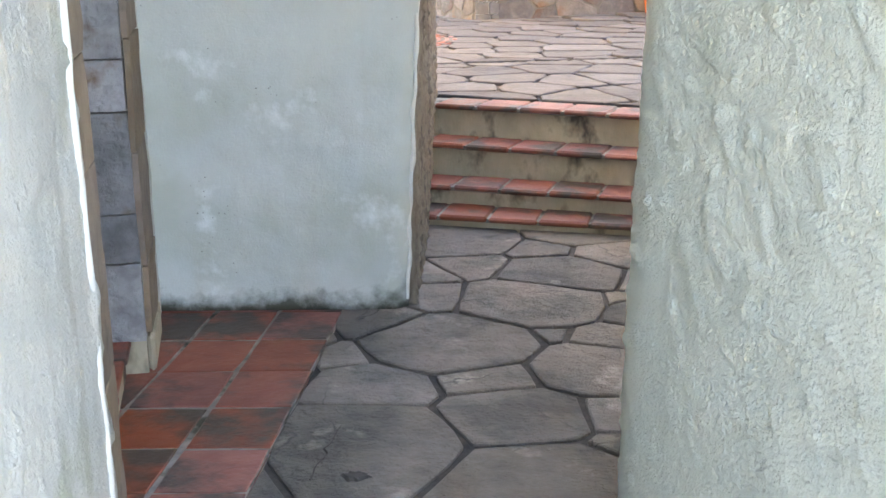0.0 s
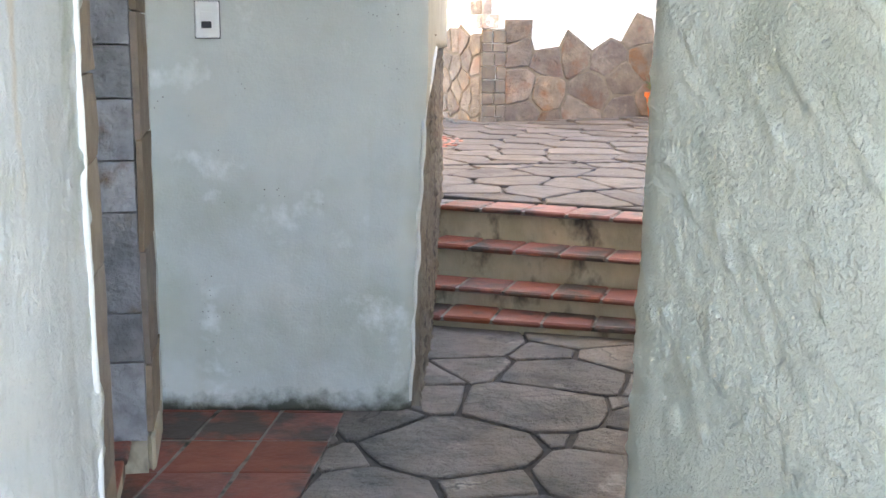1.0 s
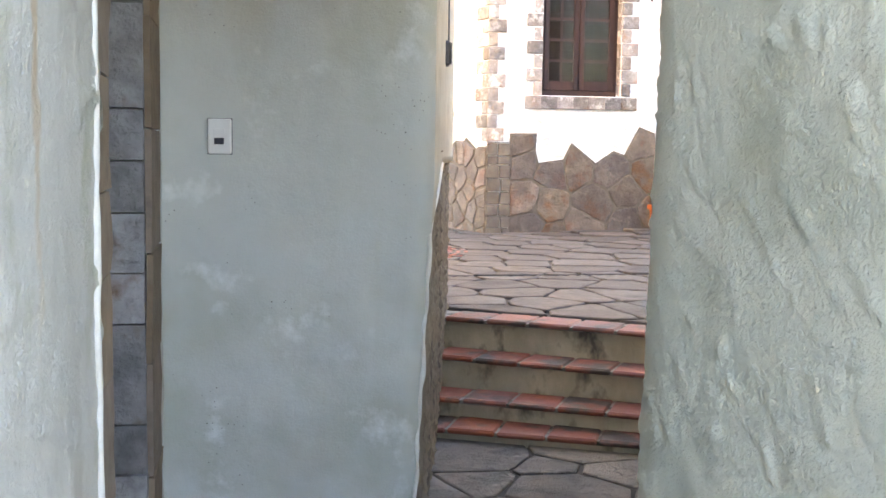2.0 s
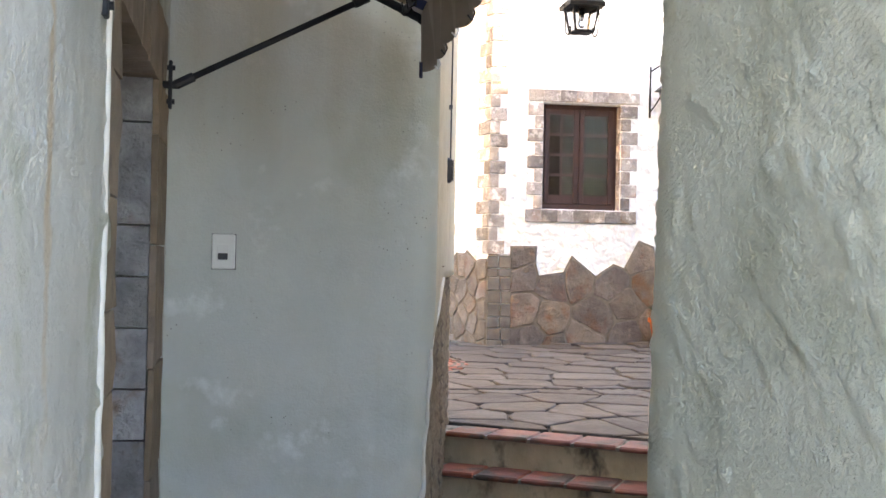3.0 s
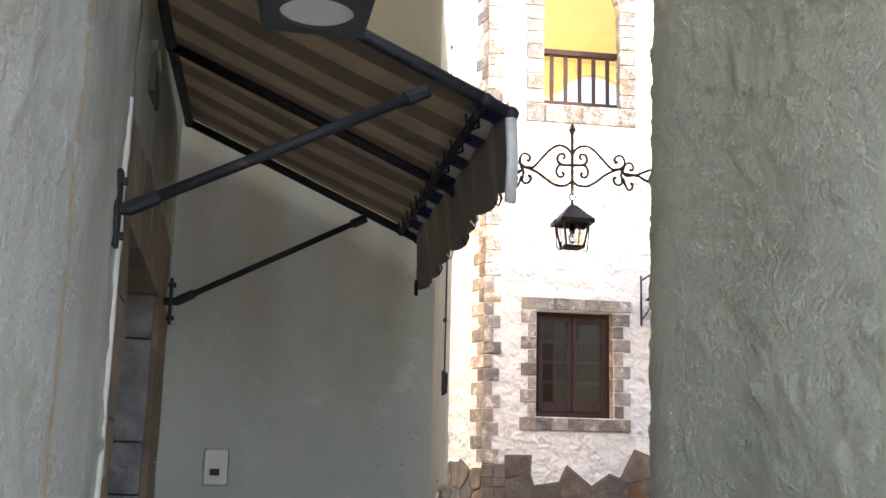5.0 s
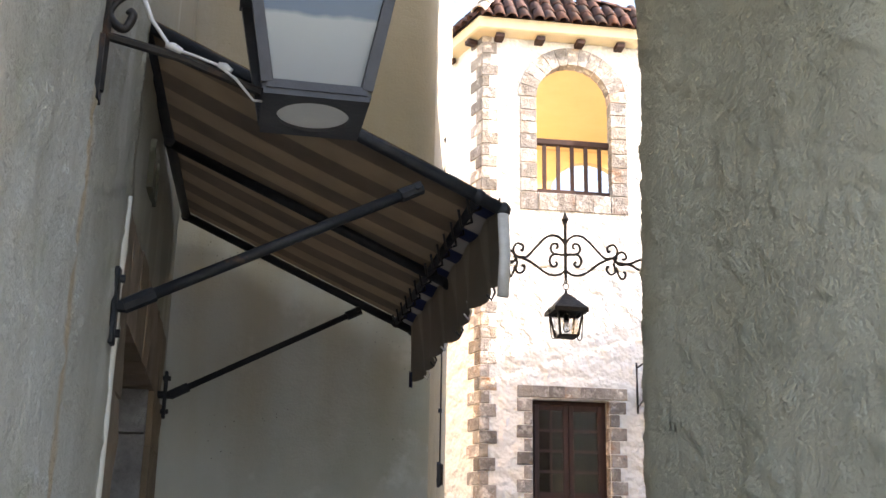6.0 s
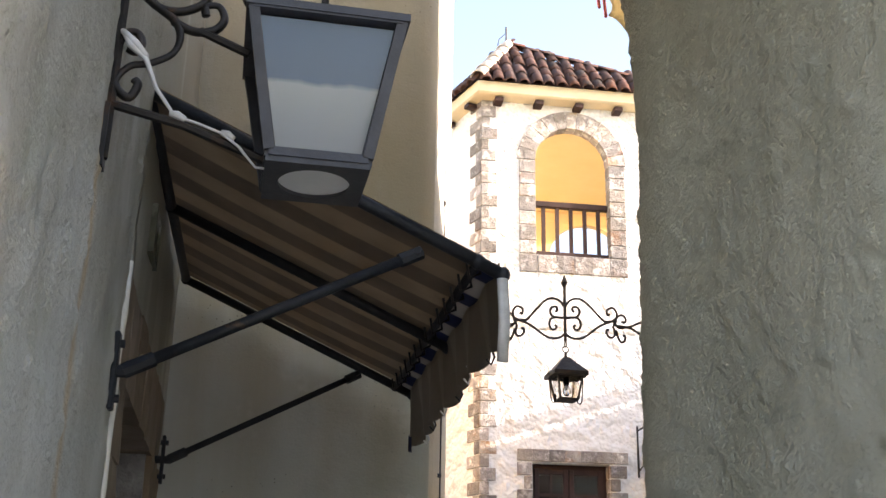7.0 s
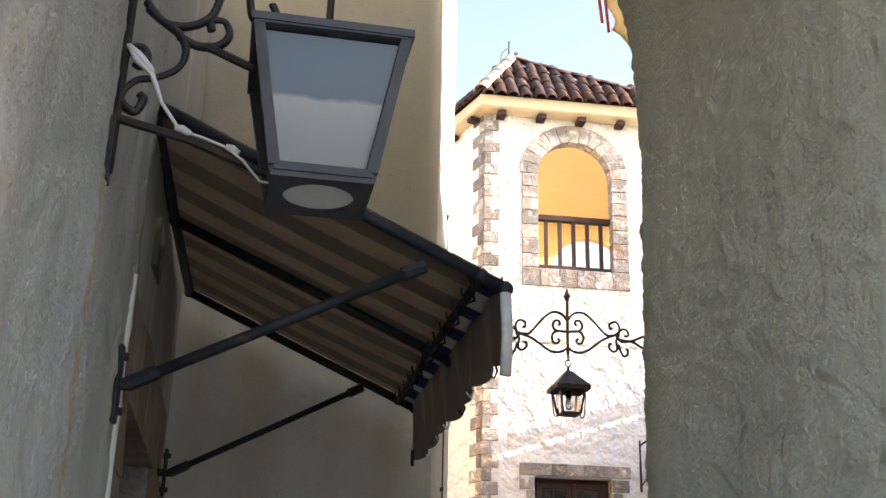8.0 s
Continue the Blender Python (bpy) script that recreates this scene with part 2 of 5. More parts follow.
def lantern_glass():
    """A half-clear pane: reflected blue sky painted above, a pale grey reflection below."""
    m = glass("painted_reflection_glass", 0.06)
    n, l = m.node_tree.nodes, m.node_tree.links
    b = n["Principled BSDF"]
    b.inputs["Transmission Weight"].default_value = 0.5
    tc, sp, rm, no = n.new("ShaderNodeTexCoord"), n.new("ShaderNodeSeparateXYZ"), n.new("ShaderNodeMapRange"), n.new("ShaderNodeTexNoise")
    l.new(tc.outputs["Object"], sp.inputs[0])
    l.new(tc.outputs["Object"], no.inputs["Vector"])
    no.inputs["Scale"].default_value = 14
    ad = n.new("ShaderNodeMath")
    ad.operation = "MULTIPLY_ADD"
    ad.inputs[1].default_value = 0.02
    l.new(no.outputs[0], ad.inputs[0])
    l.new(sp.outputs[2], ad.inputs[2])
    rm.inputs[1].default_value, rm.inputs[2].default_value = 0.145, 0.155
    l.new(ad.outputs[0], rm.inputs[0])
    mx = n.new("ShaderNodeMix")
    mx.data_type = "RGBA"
    # grey for the lower reflection, blue for the reflected sky, both put into the colour
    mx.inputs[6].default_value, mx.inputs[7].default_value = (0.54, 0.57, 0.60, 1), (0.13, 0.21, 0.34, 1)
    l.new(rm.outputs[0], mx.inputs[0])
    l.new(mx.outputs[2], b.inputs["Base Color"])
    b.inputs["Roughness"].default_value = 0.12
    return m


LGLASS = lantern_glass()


def canvas(name, tones, width, through_light):
    """Striped awning cloth; the stripes follow the map's first axis, in metres."""
    m = bpy.data.materials.new(name)
    m.use_nodes = True
    n, l = m.node_tree.nodes, m.node_tree.links
    b = n["Principled BSDF"]
    b.inputs["Roughness"].default_value = 0.9
    uv = n.new("ShaderNodeUVMap")
    sep = n.new("ShaderNodeSeparateXYZ")
    l.new(uv.outputs[0], sep.inputs[0])
    w = n.new("ShaderNodeMath")
    w.operation = "PINGPONG"
    w.inputs[1].default_value = width
    l.new(sep.outputs[0], w.inputs[0])
    gt = n.new("ShaderNodeMapRange")
    gt.inputs[1].default_value, gt.inputs[2].default_value = width * 0.47, width * 0.53
    l.new(w.outputs[0], gt.inputs[0])
    no = n.new("ShaderNodeTexNoise")
    no.inputs["Scale"].default_value, no.inputs["Detail"].default_value = 7, 6
    tc = n.new("ShaderNodeTexCoord")
    l.new(tc.outputs["Object"], no.inputs["Vector"])
    x = n.new("ShaderNodeMix")
    x.data_type = "RGBA"
    x.inputs[6].default_value, x.inputs[7].default_value = (*tones[0], 1), (*tones[1], 1)
    l.new(gt.outputs[0], x.inputs[0])
    d = n.new("ShaderNodeMix")
    d.data_type, d.blend_type = "RGBA", "MULTIPLY"
    d.inputs[0].default_value = 0.5
    l.new(x.outputs[2], d.inputs[6])
    l.new(no.outputs[0], d.inputs[7])
    l.new(d.outputs[2], b.inputs["Base Color"])
    tr = n.new("ShaderNodeBsdfTranslucent")
    l.new(d.outputs[2], tr.inputs[0])
    ms = n.new("ShaderNodeMixShader")
    ms.inputs[0].default_value = through_light
    l.new(b.outputs[0], ms.inputs[1])
    l.new(tr.outputs[0], ms.inputs[2])
    l.new(ms.outputs[0], n["Material Output"].inputs[0])
    return m


CANVAS = canvas("striped_canvas", ((0.46, 0.36, 0.25), (0.26, 0.20, 0.15)), 0.115, 0.20)
NAVY = surface("navy_cloth", (0.02, 0.03, 0.09), (0.03, 0.04, 0.11), 30, rough=0.9, bump=0.2)
BAND = canvas("navy_striped_canvas", ((0.48, 0.45, 0.42), (0.03, 0.04, 0.11)), 0.115, 0.12)
VALANCE = canvas("grey_canvas", ((0.42, 0.37, 0.30), (0.34, 0.30, 0.25)), 0.115, 0.34)


# ------------------------------------------------------------ mesh tools
def mesh_of(bm, name, smooth=False):
    bmesh.ops.recalc_face_normals(bm, faces=bm.faces)
    me = bpy.data.meshes.new(name)
    bm.to_mesh(me)
    bm.free()
    if smooth:
        me.polygons.foreach_set("use_smooth", [True] * len(me.polygons))
    return me


def part(name, bm, material, parent=None, label="", smooth=False, kind=""):
    me = mesh_of(bm, name, smooth)
    me.materials.append(material)
    ob = new(name, me)
    ob.parent = parent
    return tagged(ob, label, kind=kind)


def thing(name, label, category, group="", kind="", m=None):
    ob = new(name)
    if m is not None:
        ob.matrix_world = m
    return tagged(ob, label, category, group, kind)


def box(bm, x0, x1, y0, y1, z0, z1, m=None, bevel=0.0):
    r = bmesh.ops.create_cube(bm, size=1.0)
    mm = Matrix.Translation(((x0 + x1) / 2, (y0 + y1) / 2, (z0 + z1) / 2)) @ Matrix.Diagonal((x1 - x0, y1 - y0, z1 - z0, 1))
    bmesh.ops.transform(bm, matrix=mm, verts=r["verts"])
    if bevel:
        es = list({e for v in r["verts"] for e in v.link_edges})
        g = bmesh.ops.bevel(bm, geom=es, offset=bevel, segments=1, affect="EDGES")
        vs = list({v for f in g["faces"] for v in f.verts} | {v for v in r["verts"] if v.is_valid})
    else:
        vs = r["verts"]
    if m is not None:
        bmesh.ops.transform(bm, matrix=m, verts=vs)
    return bm


def tube(bm, pts, r, sides=8, closed=False, flat=1.0):
    """A bar of round (or flattened) section along a line of points; r may change along it."""
    pts = [Vector(p) for p in pts]
    rings = []
    up = None
    for i, p in enumerate(pts):
        a, b = pts[max(i - 1, 0)], pts[min(i + 1, len(pts) - 1)]
        d = (b - a).normalized()
        if up is None:
            up = d.orthogonal().normalized()
        side = d.cross(up).normalized()
        up = side.cross(d).normalized()
        rr = r[i] if isinstance(r, (list, tuple)) else r
        rings.append([bm.verts.new(p + rr * (math.cos(2 * math.pi * k / sides) * up + flat * math.sin(2 * math.pi * k / sides) * side)) for k in range(sides)])
    for a, b in zip(rings, rings[1:]):
        for k in range(sides):
            bm.faces.new((a[k], a[(k + 1) % sides], b[(k + 1) % sides], b[k]))
    bm.faces.new(rings[0])
    bm.faces.new(rings[-1])
    return bm


def smooth_line(pts, k=5):
    """A flowing line through a few points."""
    pts = [Vector((x, 0, z)) for x, z in pts]
    out = []
    for i in range(len(pts) - 1):
        p0, p1, p2, p3 = pts[max(i - 1, 0)], pts[i], pts[i + 1], pts[min(i + 2, len(pts) - 1)]
        for j in range(k):
            t = j / k
            out.append(0.5 * (2 * p1 + (p2 - p0) * t + (2 * p0 - 5 * p1 + 4 * p2 - p3) * t * t + (3 * p1 - p0 - 3 * p2 + p3) * t ** 3))
    return out + [pts[-1]]


def lumps(p, amp, size):
    """Hand-trowelled unevenness of a plastered wall."""
    p = Vector(p)
    q = p / size
    a = noise.noise(q)
    b = noise.noise(q * 2.3 + Vector((7, 3, 1)))
    blob = max(0.0, noise.noise(Vector((p.x, p.y, p.z * 0.75)) / size * 2.1 + Vector((1, 5, 3))) - 0.18)
    c = noise.noise(Vector((p.x, p.y, p.z * 0.6)) / size * 1.5 + Vector((2, 9, 4)))
    ridge = max(0.0, 0.12 - abs(c)) / 0.12 * max(0.0, a + 0.05)
    d = noise.noise(p / size * 5.5)
    dab = noise.noise(Vector((p.x, p.y, p.z * 0.7)) / size * 2.9 + Vector((4, 2, 8)))
    dab = min(1.0, max(0.0, dab - 0.26) * 5.0) * (0.6 + 0.8 * abs(b))
    return amp * (0.34 * a + 0.2 * b + 0.7 * blob + 0.10 * ridge + 0.26 * d + 0.74 * dab)


def plaster(bm, p0, p1, z0, z1, inward, step, amp, size, shape=None, rise=1.0):
    """A solid stretch of plastered wall: its face from p0 to p1 (plan) is lumpy, its body goes inward."""
    p0, p1, inward = Vector((*p0, 0)), Vector((*p1, 0)), Vector((*inward, 0))
    n = -inward.normalized()
    ns, nz = max(2, round((p1 - p0).length / step)), max(2, round((z1 - z0) / step))
    grid = []
    for i in range(ns + 1):
        col = []
        for j in range(nz + 1):
            z = z0 + (z1 - z0) * j / nz
            p = p0.lerp(p1, i / ns) + Vector((0, 0, z))
            if shape:
                p += shape(i / ns, z)
            col.append(bm.verts.new(p + n * lumps((p.x, p.y, p.z * rise), amp, size)))
        grid.append(col)
    for i in range(ns):
        for j in range(nz):
            bm.faces.new((grid[i][j], grid[i + 1][j], grid[i + 1][j + 1], grid[i][j + 1]))
    ring = [grid[i][0] for i in range(ns + 1)] + [grid[ns][j] for j in range(1, nz + 1)]
    ring += [grid[i][nz] for i in range(ns - 1, -1, -1)] + [grid[0][j] for j in range(nz - 1, 0, -1)]
    back = [bm.verts.new(v.co + inward) for v in ring]
    for k in range(len(ring)):
        q = (k + 1) % len(ring)
        bm.faces.new((ring[k], back[k], back[q], ring[q]))
    bm.faces.new(back)
    return bm


def cells(seeds, region, joint, size=None):
    """Irregular paving: the share of each seed of a convex region, drawn in by half a joint."""
    out = []
    for i, s in enumerate(seeds):
        poly = [Vector(p) for p in region]
        for j, o in enumerate(seeds):
            if i == j or (o - s).length > 3.0:
                continue
            mid, d = (s + o) / 2, (o - s).normalized()
            lim = mid.dot(d) - joint / 2
            if size:
                lim += (size[i] ** 2 - size[j] ** 2) / (2 * (o - s).length)
            cut = []
            for a, b in zip(poly, poly[1:] + poly[:1]):
                da, db = a.dot(d) - lim, b.dot(d) - lim
                if da <= 0:
                    cut.append(a)
                if (da < 0) != (db < 0) and abs(da - db) > 1e-9:
                    cut.append(a.lerp(b, da / (da - db)))
            poly = cut
            if len(poly) < 3:
                break
        if len(poly) >= 3:
            out.append(poly)
    return out


def slab(poly, top, thick, rough=0.008, seed=0, edge=0.012, step=0.16):
    """A stone: an outline with worn edges, a rounded rim and a thickness, standing on z = top - thick."""
    bm = bmesh.new()
    c = sum(poly, Vector((0, 0))) / len(poly)
    line = []
    for a, b in zip(poly, poly[1:] + poly[:1]):
        k = max(1, min(5, int((b - a).length / step)))
        for i in range(k):
            p = a.lerp(b, i / k)
            q = Vector((p.x * 6 + seed, p.y * 6, seed * 1.7))
            pull = rough * 0.4 if i == 0 else 0.0
            p = p + Vector((noise.noise(q), noise.noise(q + Vector((5, 5, 5))))) * rough
            line.append(p + (c - p).normalized() * pull)
    tilt = Vector((noise.noise(Vector((seed, 0.3, 0))), noise.noise(Vector((0.7, seed, 0))))) * 0.012
    rings = []
    for inset, z in ((0, top - thick), (0, top - edge * 0.6), (edge, top)):
        rings.append([bm.verts.new((*(p + (c - p).normalized() * inset), z + ((p - c).dot(tilt) if z > top - thick else 0))) for p in line])
    for a, b in zip(rings, rings[1:]):
        for k in range(len(line)):
            q = (k + 1) % len(line)
            bm.faces.new((a[k], a[q], b[q], b[k]))
    bm.faces.new(rings[-1])
    return bm


# ------------------------------------------------------------ ground and walls
def left_x(y):
    return -0.612 - 0.195 * (y - 2.45)


LN = Vector((0.9815, 0.1914, 0))          # out of the doorway wall
LIN = tuple(-0.6 * LN.xy)
W_HIGH = 6.2
W_RIGHT = 5.15

# ground sheet, its pale colour added to bounce light into the alley
bm = bmesh.new()
bmesh.ops.create_grid(bm, x_segments=40, y_segments=40, size=600)
ground = part("ground", bm, PLAZA, None, kind="structure")
ground.location.z = -0.03
tagged(ground, "unseen street paving, kept pale to bounce light into the alley", "ground")

# the wall with the doorway: before the door, over it, after it
bm = bmesh.new()
lip = lambda s, z: LN * (0.012 * max(0.0, s - 0.985) / 0.015)
plaster(bm, (left_x(0.9), 0.9), (left_x(1.15), 1.15), 0, W_HIGH, LIN, 0.12, 0.011, 0.15)
plaster(bm, (left_x(1.15), 1.15), (left_x(2.862), 2.862), 0, 3.4, LIN, 0.0155, 0.011, 0.15, lip)
plaster(bm, (left_x(1.15), 1.15), (left_x(2.862), 2.862), 3.4, W_HIGH, LIN, 0.08, 0.011, 0.16)
plaster(bm, (left_x(2.862), 2.862), (left_x(4.61), 4.61), 2.37, W_HIGH, LIN, 0.05, 0.007, 0.2)
plaster(bm, (left_x(4.61), 4.61), (left_x(4.86), 4.86), 0, W_HIGH, LIN, 0.05, 0.006, 0.2)
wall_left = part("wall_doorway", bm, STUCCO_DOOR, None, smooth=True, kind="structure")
tagged(wall_left, "pale greenish hand-trowelled stucco wall with rust streaks", "wall")

# the wall that closes the alley ahead, with its worn corner
bm = bmesh.new()
corner = lambda s, z: Vector((max(-0.03, min(0.03, 0.045 * z - 0.03 + 0.012 * noise.noise(Vector((0, 0, z * 5))))) * max(0.0, (s - 0.85) / 0.15), 0.05 * max(0.0, (s - 0.94) / 0.06) ** 2, 0))
plaster(bm, (-1.3, 4.83), (-0.045, 4.83), 0, 4.6, (0, 0.35), 0.03, 0.006, 0.25, corner)
plaster(bm, (-1.3, 4.83), (-0.045, 4.83), 4.6, W_HIGH, (0, 0.35), 0.08, 0.006, 0.25)
wall_end = part("wall_switch", bm, STUCCO_SMOOTH, None, smooth=True, kind="structure")
tagged(wall_end, "pale blue-green stucco wall with mould stains at its foot", "wall")
def ragged(s, z):
    rise = 0.24 * min(1.0, s / 0.36) - 0.05 + 0.02 * noise.noise(Vector((s * 40, 1, 0)))
    return Vector((0, 0, rise * max(0.0, 1 - (z - 1.25) / 1.2)))


bm = bmesh.new()
plaster(bm, (-0.02, 4.90), (0.07, 7.6), 1.25, W_HIGH, (-1.2, 0.1), 0.05, 0.008, 0.25, ragged)
wall_side = part("wall_passage", bm, STUCCO_PASSAGE, None, smooth=True, kind="structure")
tagged(wall_side, "cream stucco wall along the steps", "wall")
bm = bmesh.new()
plaster(bm, (-0.042, 4.90), (0.044, 7.6), -0.02, 1.5, (-1.2, 0.1), 0.022, 0.024, 0.07)
wall_bare = part("wall_bare_stone", bm, RUBBLE, None, smooth=True, kind="structure")
tagged(wall_bare, "bare brown rubble stone where the plaster has fallen off", "wall")

bm = bmesh.new()
pts, rr = [], []
for k in range(90):
    f = k / 89
    z = 0.03 + 1.41 * f
    back = max(0.0, z - 1.16) / 0.28
    wob = Vector((noise.noise(Vector((z * 7, 2, 0))), noise.noise(Vector((z * 11, 5, 0))), 0)) * 0.013
    x = -0.05 + max(-0.03, min(0.03, 0.045 * z - 0.03))
    pts.append(Vector((x, 4.868, z)).lerp(Vector((0.012, 5.80, z)), min(1.0, back ** 1.2)) + wob)
    rr.append(0.0085 + 0.005 * noise.noise(Vector((z * 14, 8, 0))))
tagged(part("plaster_edge", tube(bm, pts, rr, 8), PLASTER_EDGE, None, smooth=True, kind="structure"), "broken white plaster edge over bare stone", "plaster edge")

# the near pillar wall
RIN = Vector((0.944, 0.330, 0))
bm = bmesh.new()


def bulge(s, z):
    near = max(0.0, 1 - (1 - s) / 0.12)
    over = max(0.0, z - 3.05)
    lean = -0.034 + 0.040 * min(1.0, max(0.0, (z - 0.5) / 1.9)) + 0.014 * max(0.0, 1 - abs(z - 2.8) / 0.4)
    return RIN * (0.05 * near ** 2 + lean) + Vector((-0.5, 0.17, 0)) * over ** 2 * 0.9


plaster(bm, (0.957, 1.792), (0.482, 3.142), 0, 3.7, tuple(0.7 * RIN.xy), 0.0115, 0.0108, 0.10, bulge, 1.35)
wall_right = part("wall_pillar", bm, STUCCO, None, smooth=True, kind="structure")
tagged(wall_right, "rough green-grey stucco wall end with trowel lumps", "wall")

# ------------------------------------------------------------ plain unseen bodies that close the place and shape its light
# two unseen bodies behind the walls, added to block light
bm = bmesh.new()
box(bm, -7, -1.55, 0.9, 4.85, 0, W_HIGH)
body = part("building_body", bm, STUCCO_SMOOTH, None, kind="structure")
tagged(body, "unseen plain body behind the doorway wall, added to block light", "building")
bm = bmesh.new()
box(bm, -7, -1.2, 4.86, 7.6, 0, W_HIGH)
box(bm, -1.2, -0.15, 5.19, 7.55, 0, W_HIGH - 0.3)
body = part("building_body", bm, STUCCO_SMOOTH, None, kind="structure")
tagged(body, "unseen plain body behind the wall by the steps, added to block light", "building")
# unseen reflector: its ochre throws warm light on the house's side
bm = bmesh.new()
box(bm, -8.5, -1.8, 8.4, 13.3, 0, 6.2)
body = part("building_body", bm, BOUNCE_OCHRE, None, kind="structure")
tagged(body, "unseen ochre block added to bounce warm light onto the white house", "building")
# unseen closing wall, as high as needed to shade the passage
bm = bmesh.new()
box(bm, 1.5, 1.9, 4.2, 7.4, 0, 4.15)
body = part("wall_steps_end", bm, STUCCO_SMOOTH, None, kind="structure")
tagged(body, "unseen stucco wall closing the steps, its height set to block sun", "wall")
# unseen wing on the courtyard's sunny side, with roof rail, added to shade the house
bm = bmesh.new()
box(bm, 4.6, 9.0, -10.5, -0.2, 0, 5.02)
for v in (-9.4, -5.4, -2.8, -0.3):
    box(bm, 4.62, 4.70, v - 0.04, v + 0.04, 5.02, 5.12)
box(bm, 4.60, 4.72, -10.5, -0.2, 5.11, 5.26)
bmesh.ops.transform(bm, matrix=pose(0.469, 13.1, 0, 0, 0, 8), verts=bm.verts)
body = part("building_body", bm, STUCCO_SMOOTH, None, kind="structure")
tagged(body, "unseen low stucco wing with a railed flat roof, added to shade the house", "building")

# unseen blocks added to keep sky and sun off the alley, then the archway
bm = bmesh.new()
box(bm, 0.9, 4.0, 1.9, 4.1, 3.72, W_RIGHT)
box(bm, 1.05, 4.0, 4.1, 4.9, 3.97, W_RIGHT)
box(bm, 1.25, 4.0, 3.2, 4.19, 0, 3.715)
arc = [(-0.105 + 0.60 * math.cos(math.pi * k / 16), 3.30 + 0.60 * math.sin(math.pi * k / 16)) for k in range(17)]
ring = [(0.9, 3.3)] + arc + [(-0.9, 3.3), (-0.9, W_RIGHT), (0.9, W_RIGHT)]
fr, bk = [bm.verts.new((x, 2.25, z)) for x, z in ring], [bm.verts.new((x, 3.12, z)) for x, z in ring]
for vs in (fr, bk):
    for k in range(1, 17):
        top = vs[-1] if k <= 8 else vs[-2]
        bm.faces.new((vs[k], vs[k + 1], top))
    bm.faces.new((vs[0], vs[1], vs[-1]))
    bm.faces.new((vs[17], vs[18], vs[-2]))
    bm.faces.new((vs[9], vs[-2], vs[-1]))
for k in range(len(ring)):
    q = (k + 1) % len(ring)
    bm.faces.new((fr[k], fr[q], bk[q], bk[k]))
body = part("building_body", bm, STUCCO_SMOOTH, None, kind="structure")
tagged(body, "stucco archway over the alley, with an unseen storey added to block light", "building")
# unseen sun blocker beside the street
bm = bmesh.new()
box(bm, 2.3, 6.0, -0.5, 1.85, 0, 4.7)
body = part("building_body", bm, STUCCO_SMOOTH, None, kind="structure")
tagged(body, "unseen stucco block added to keep sun off the doorway wall", "building")
# unseen block behind the camera, added to cut off the low sky
bm = bmesh.new()
box(bm, -14, 14, -14, -9, -0.02, 3.4)
body = part("building_body", bm, STUCCO_SMOOTH, None, kind="structure")
tagged(body, "unseen stucco block added to hide low sky from the window panes", "building")

# ------------------------------------------------------------ house beyond the courtyard
HOUSE = pose(0.469, 13.1, 0, 0, 0, 8)
EAVES = 8.03


def court_z(x, y):
    return 0.51 + (y - 6.9) / 6.2 * (0.05 + 0.033 * (x - 0.47))


def spandrel(h, depth, parent, mat):
    """The two upper corners of an arched hole, each a solid of its own."""
    c, r = (h[0] + h[1]) / 2, (h[1] - h[0]) / 2
    spring = h[3] - r
    for sgn in (-1, 1):
        bm = bmesh.new()
        arc = [(c + sgn * r * math.cos(math.pi / 2 * k / 12), spring + r * math.sin(math.pi / 2 * k / 12)) for k in range(13)] + [(c + sgn * r, h[3])]
        fr = [bm.verts.new((x, 0.002, z)) for x, z in arc]
        bk = [bm.verts.new((x, depth - 0.002, z)) for x, z in arc]
        for a, b in zip(range(12), range(1, 13)):
            bm.faces.new((fr[13], fr[a], fr[b]))
            bm.faces.new((bk[13], bk[a], bk[b]))
        for k in range(14):
            q = (k + 1) % 14
            bm.faces.new((fr[k], fr[q], bk[q], bk[k]))
        yield part("spandrel", bm, mat, parent)


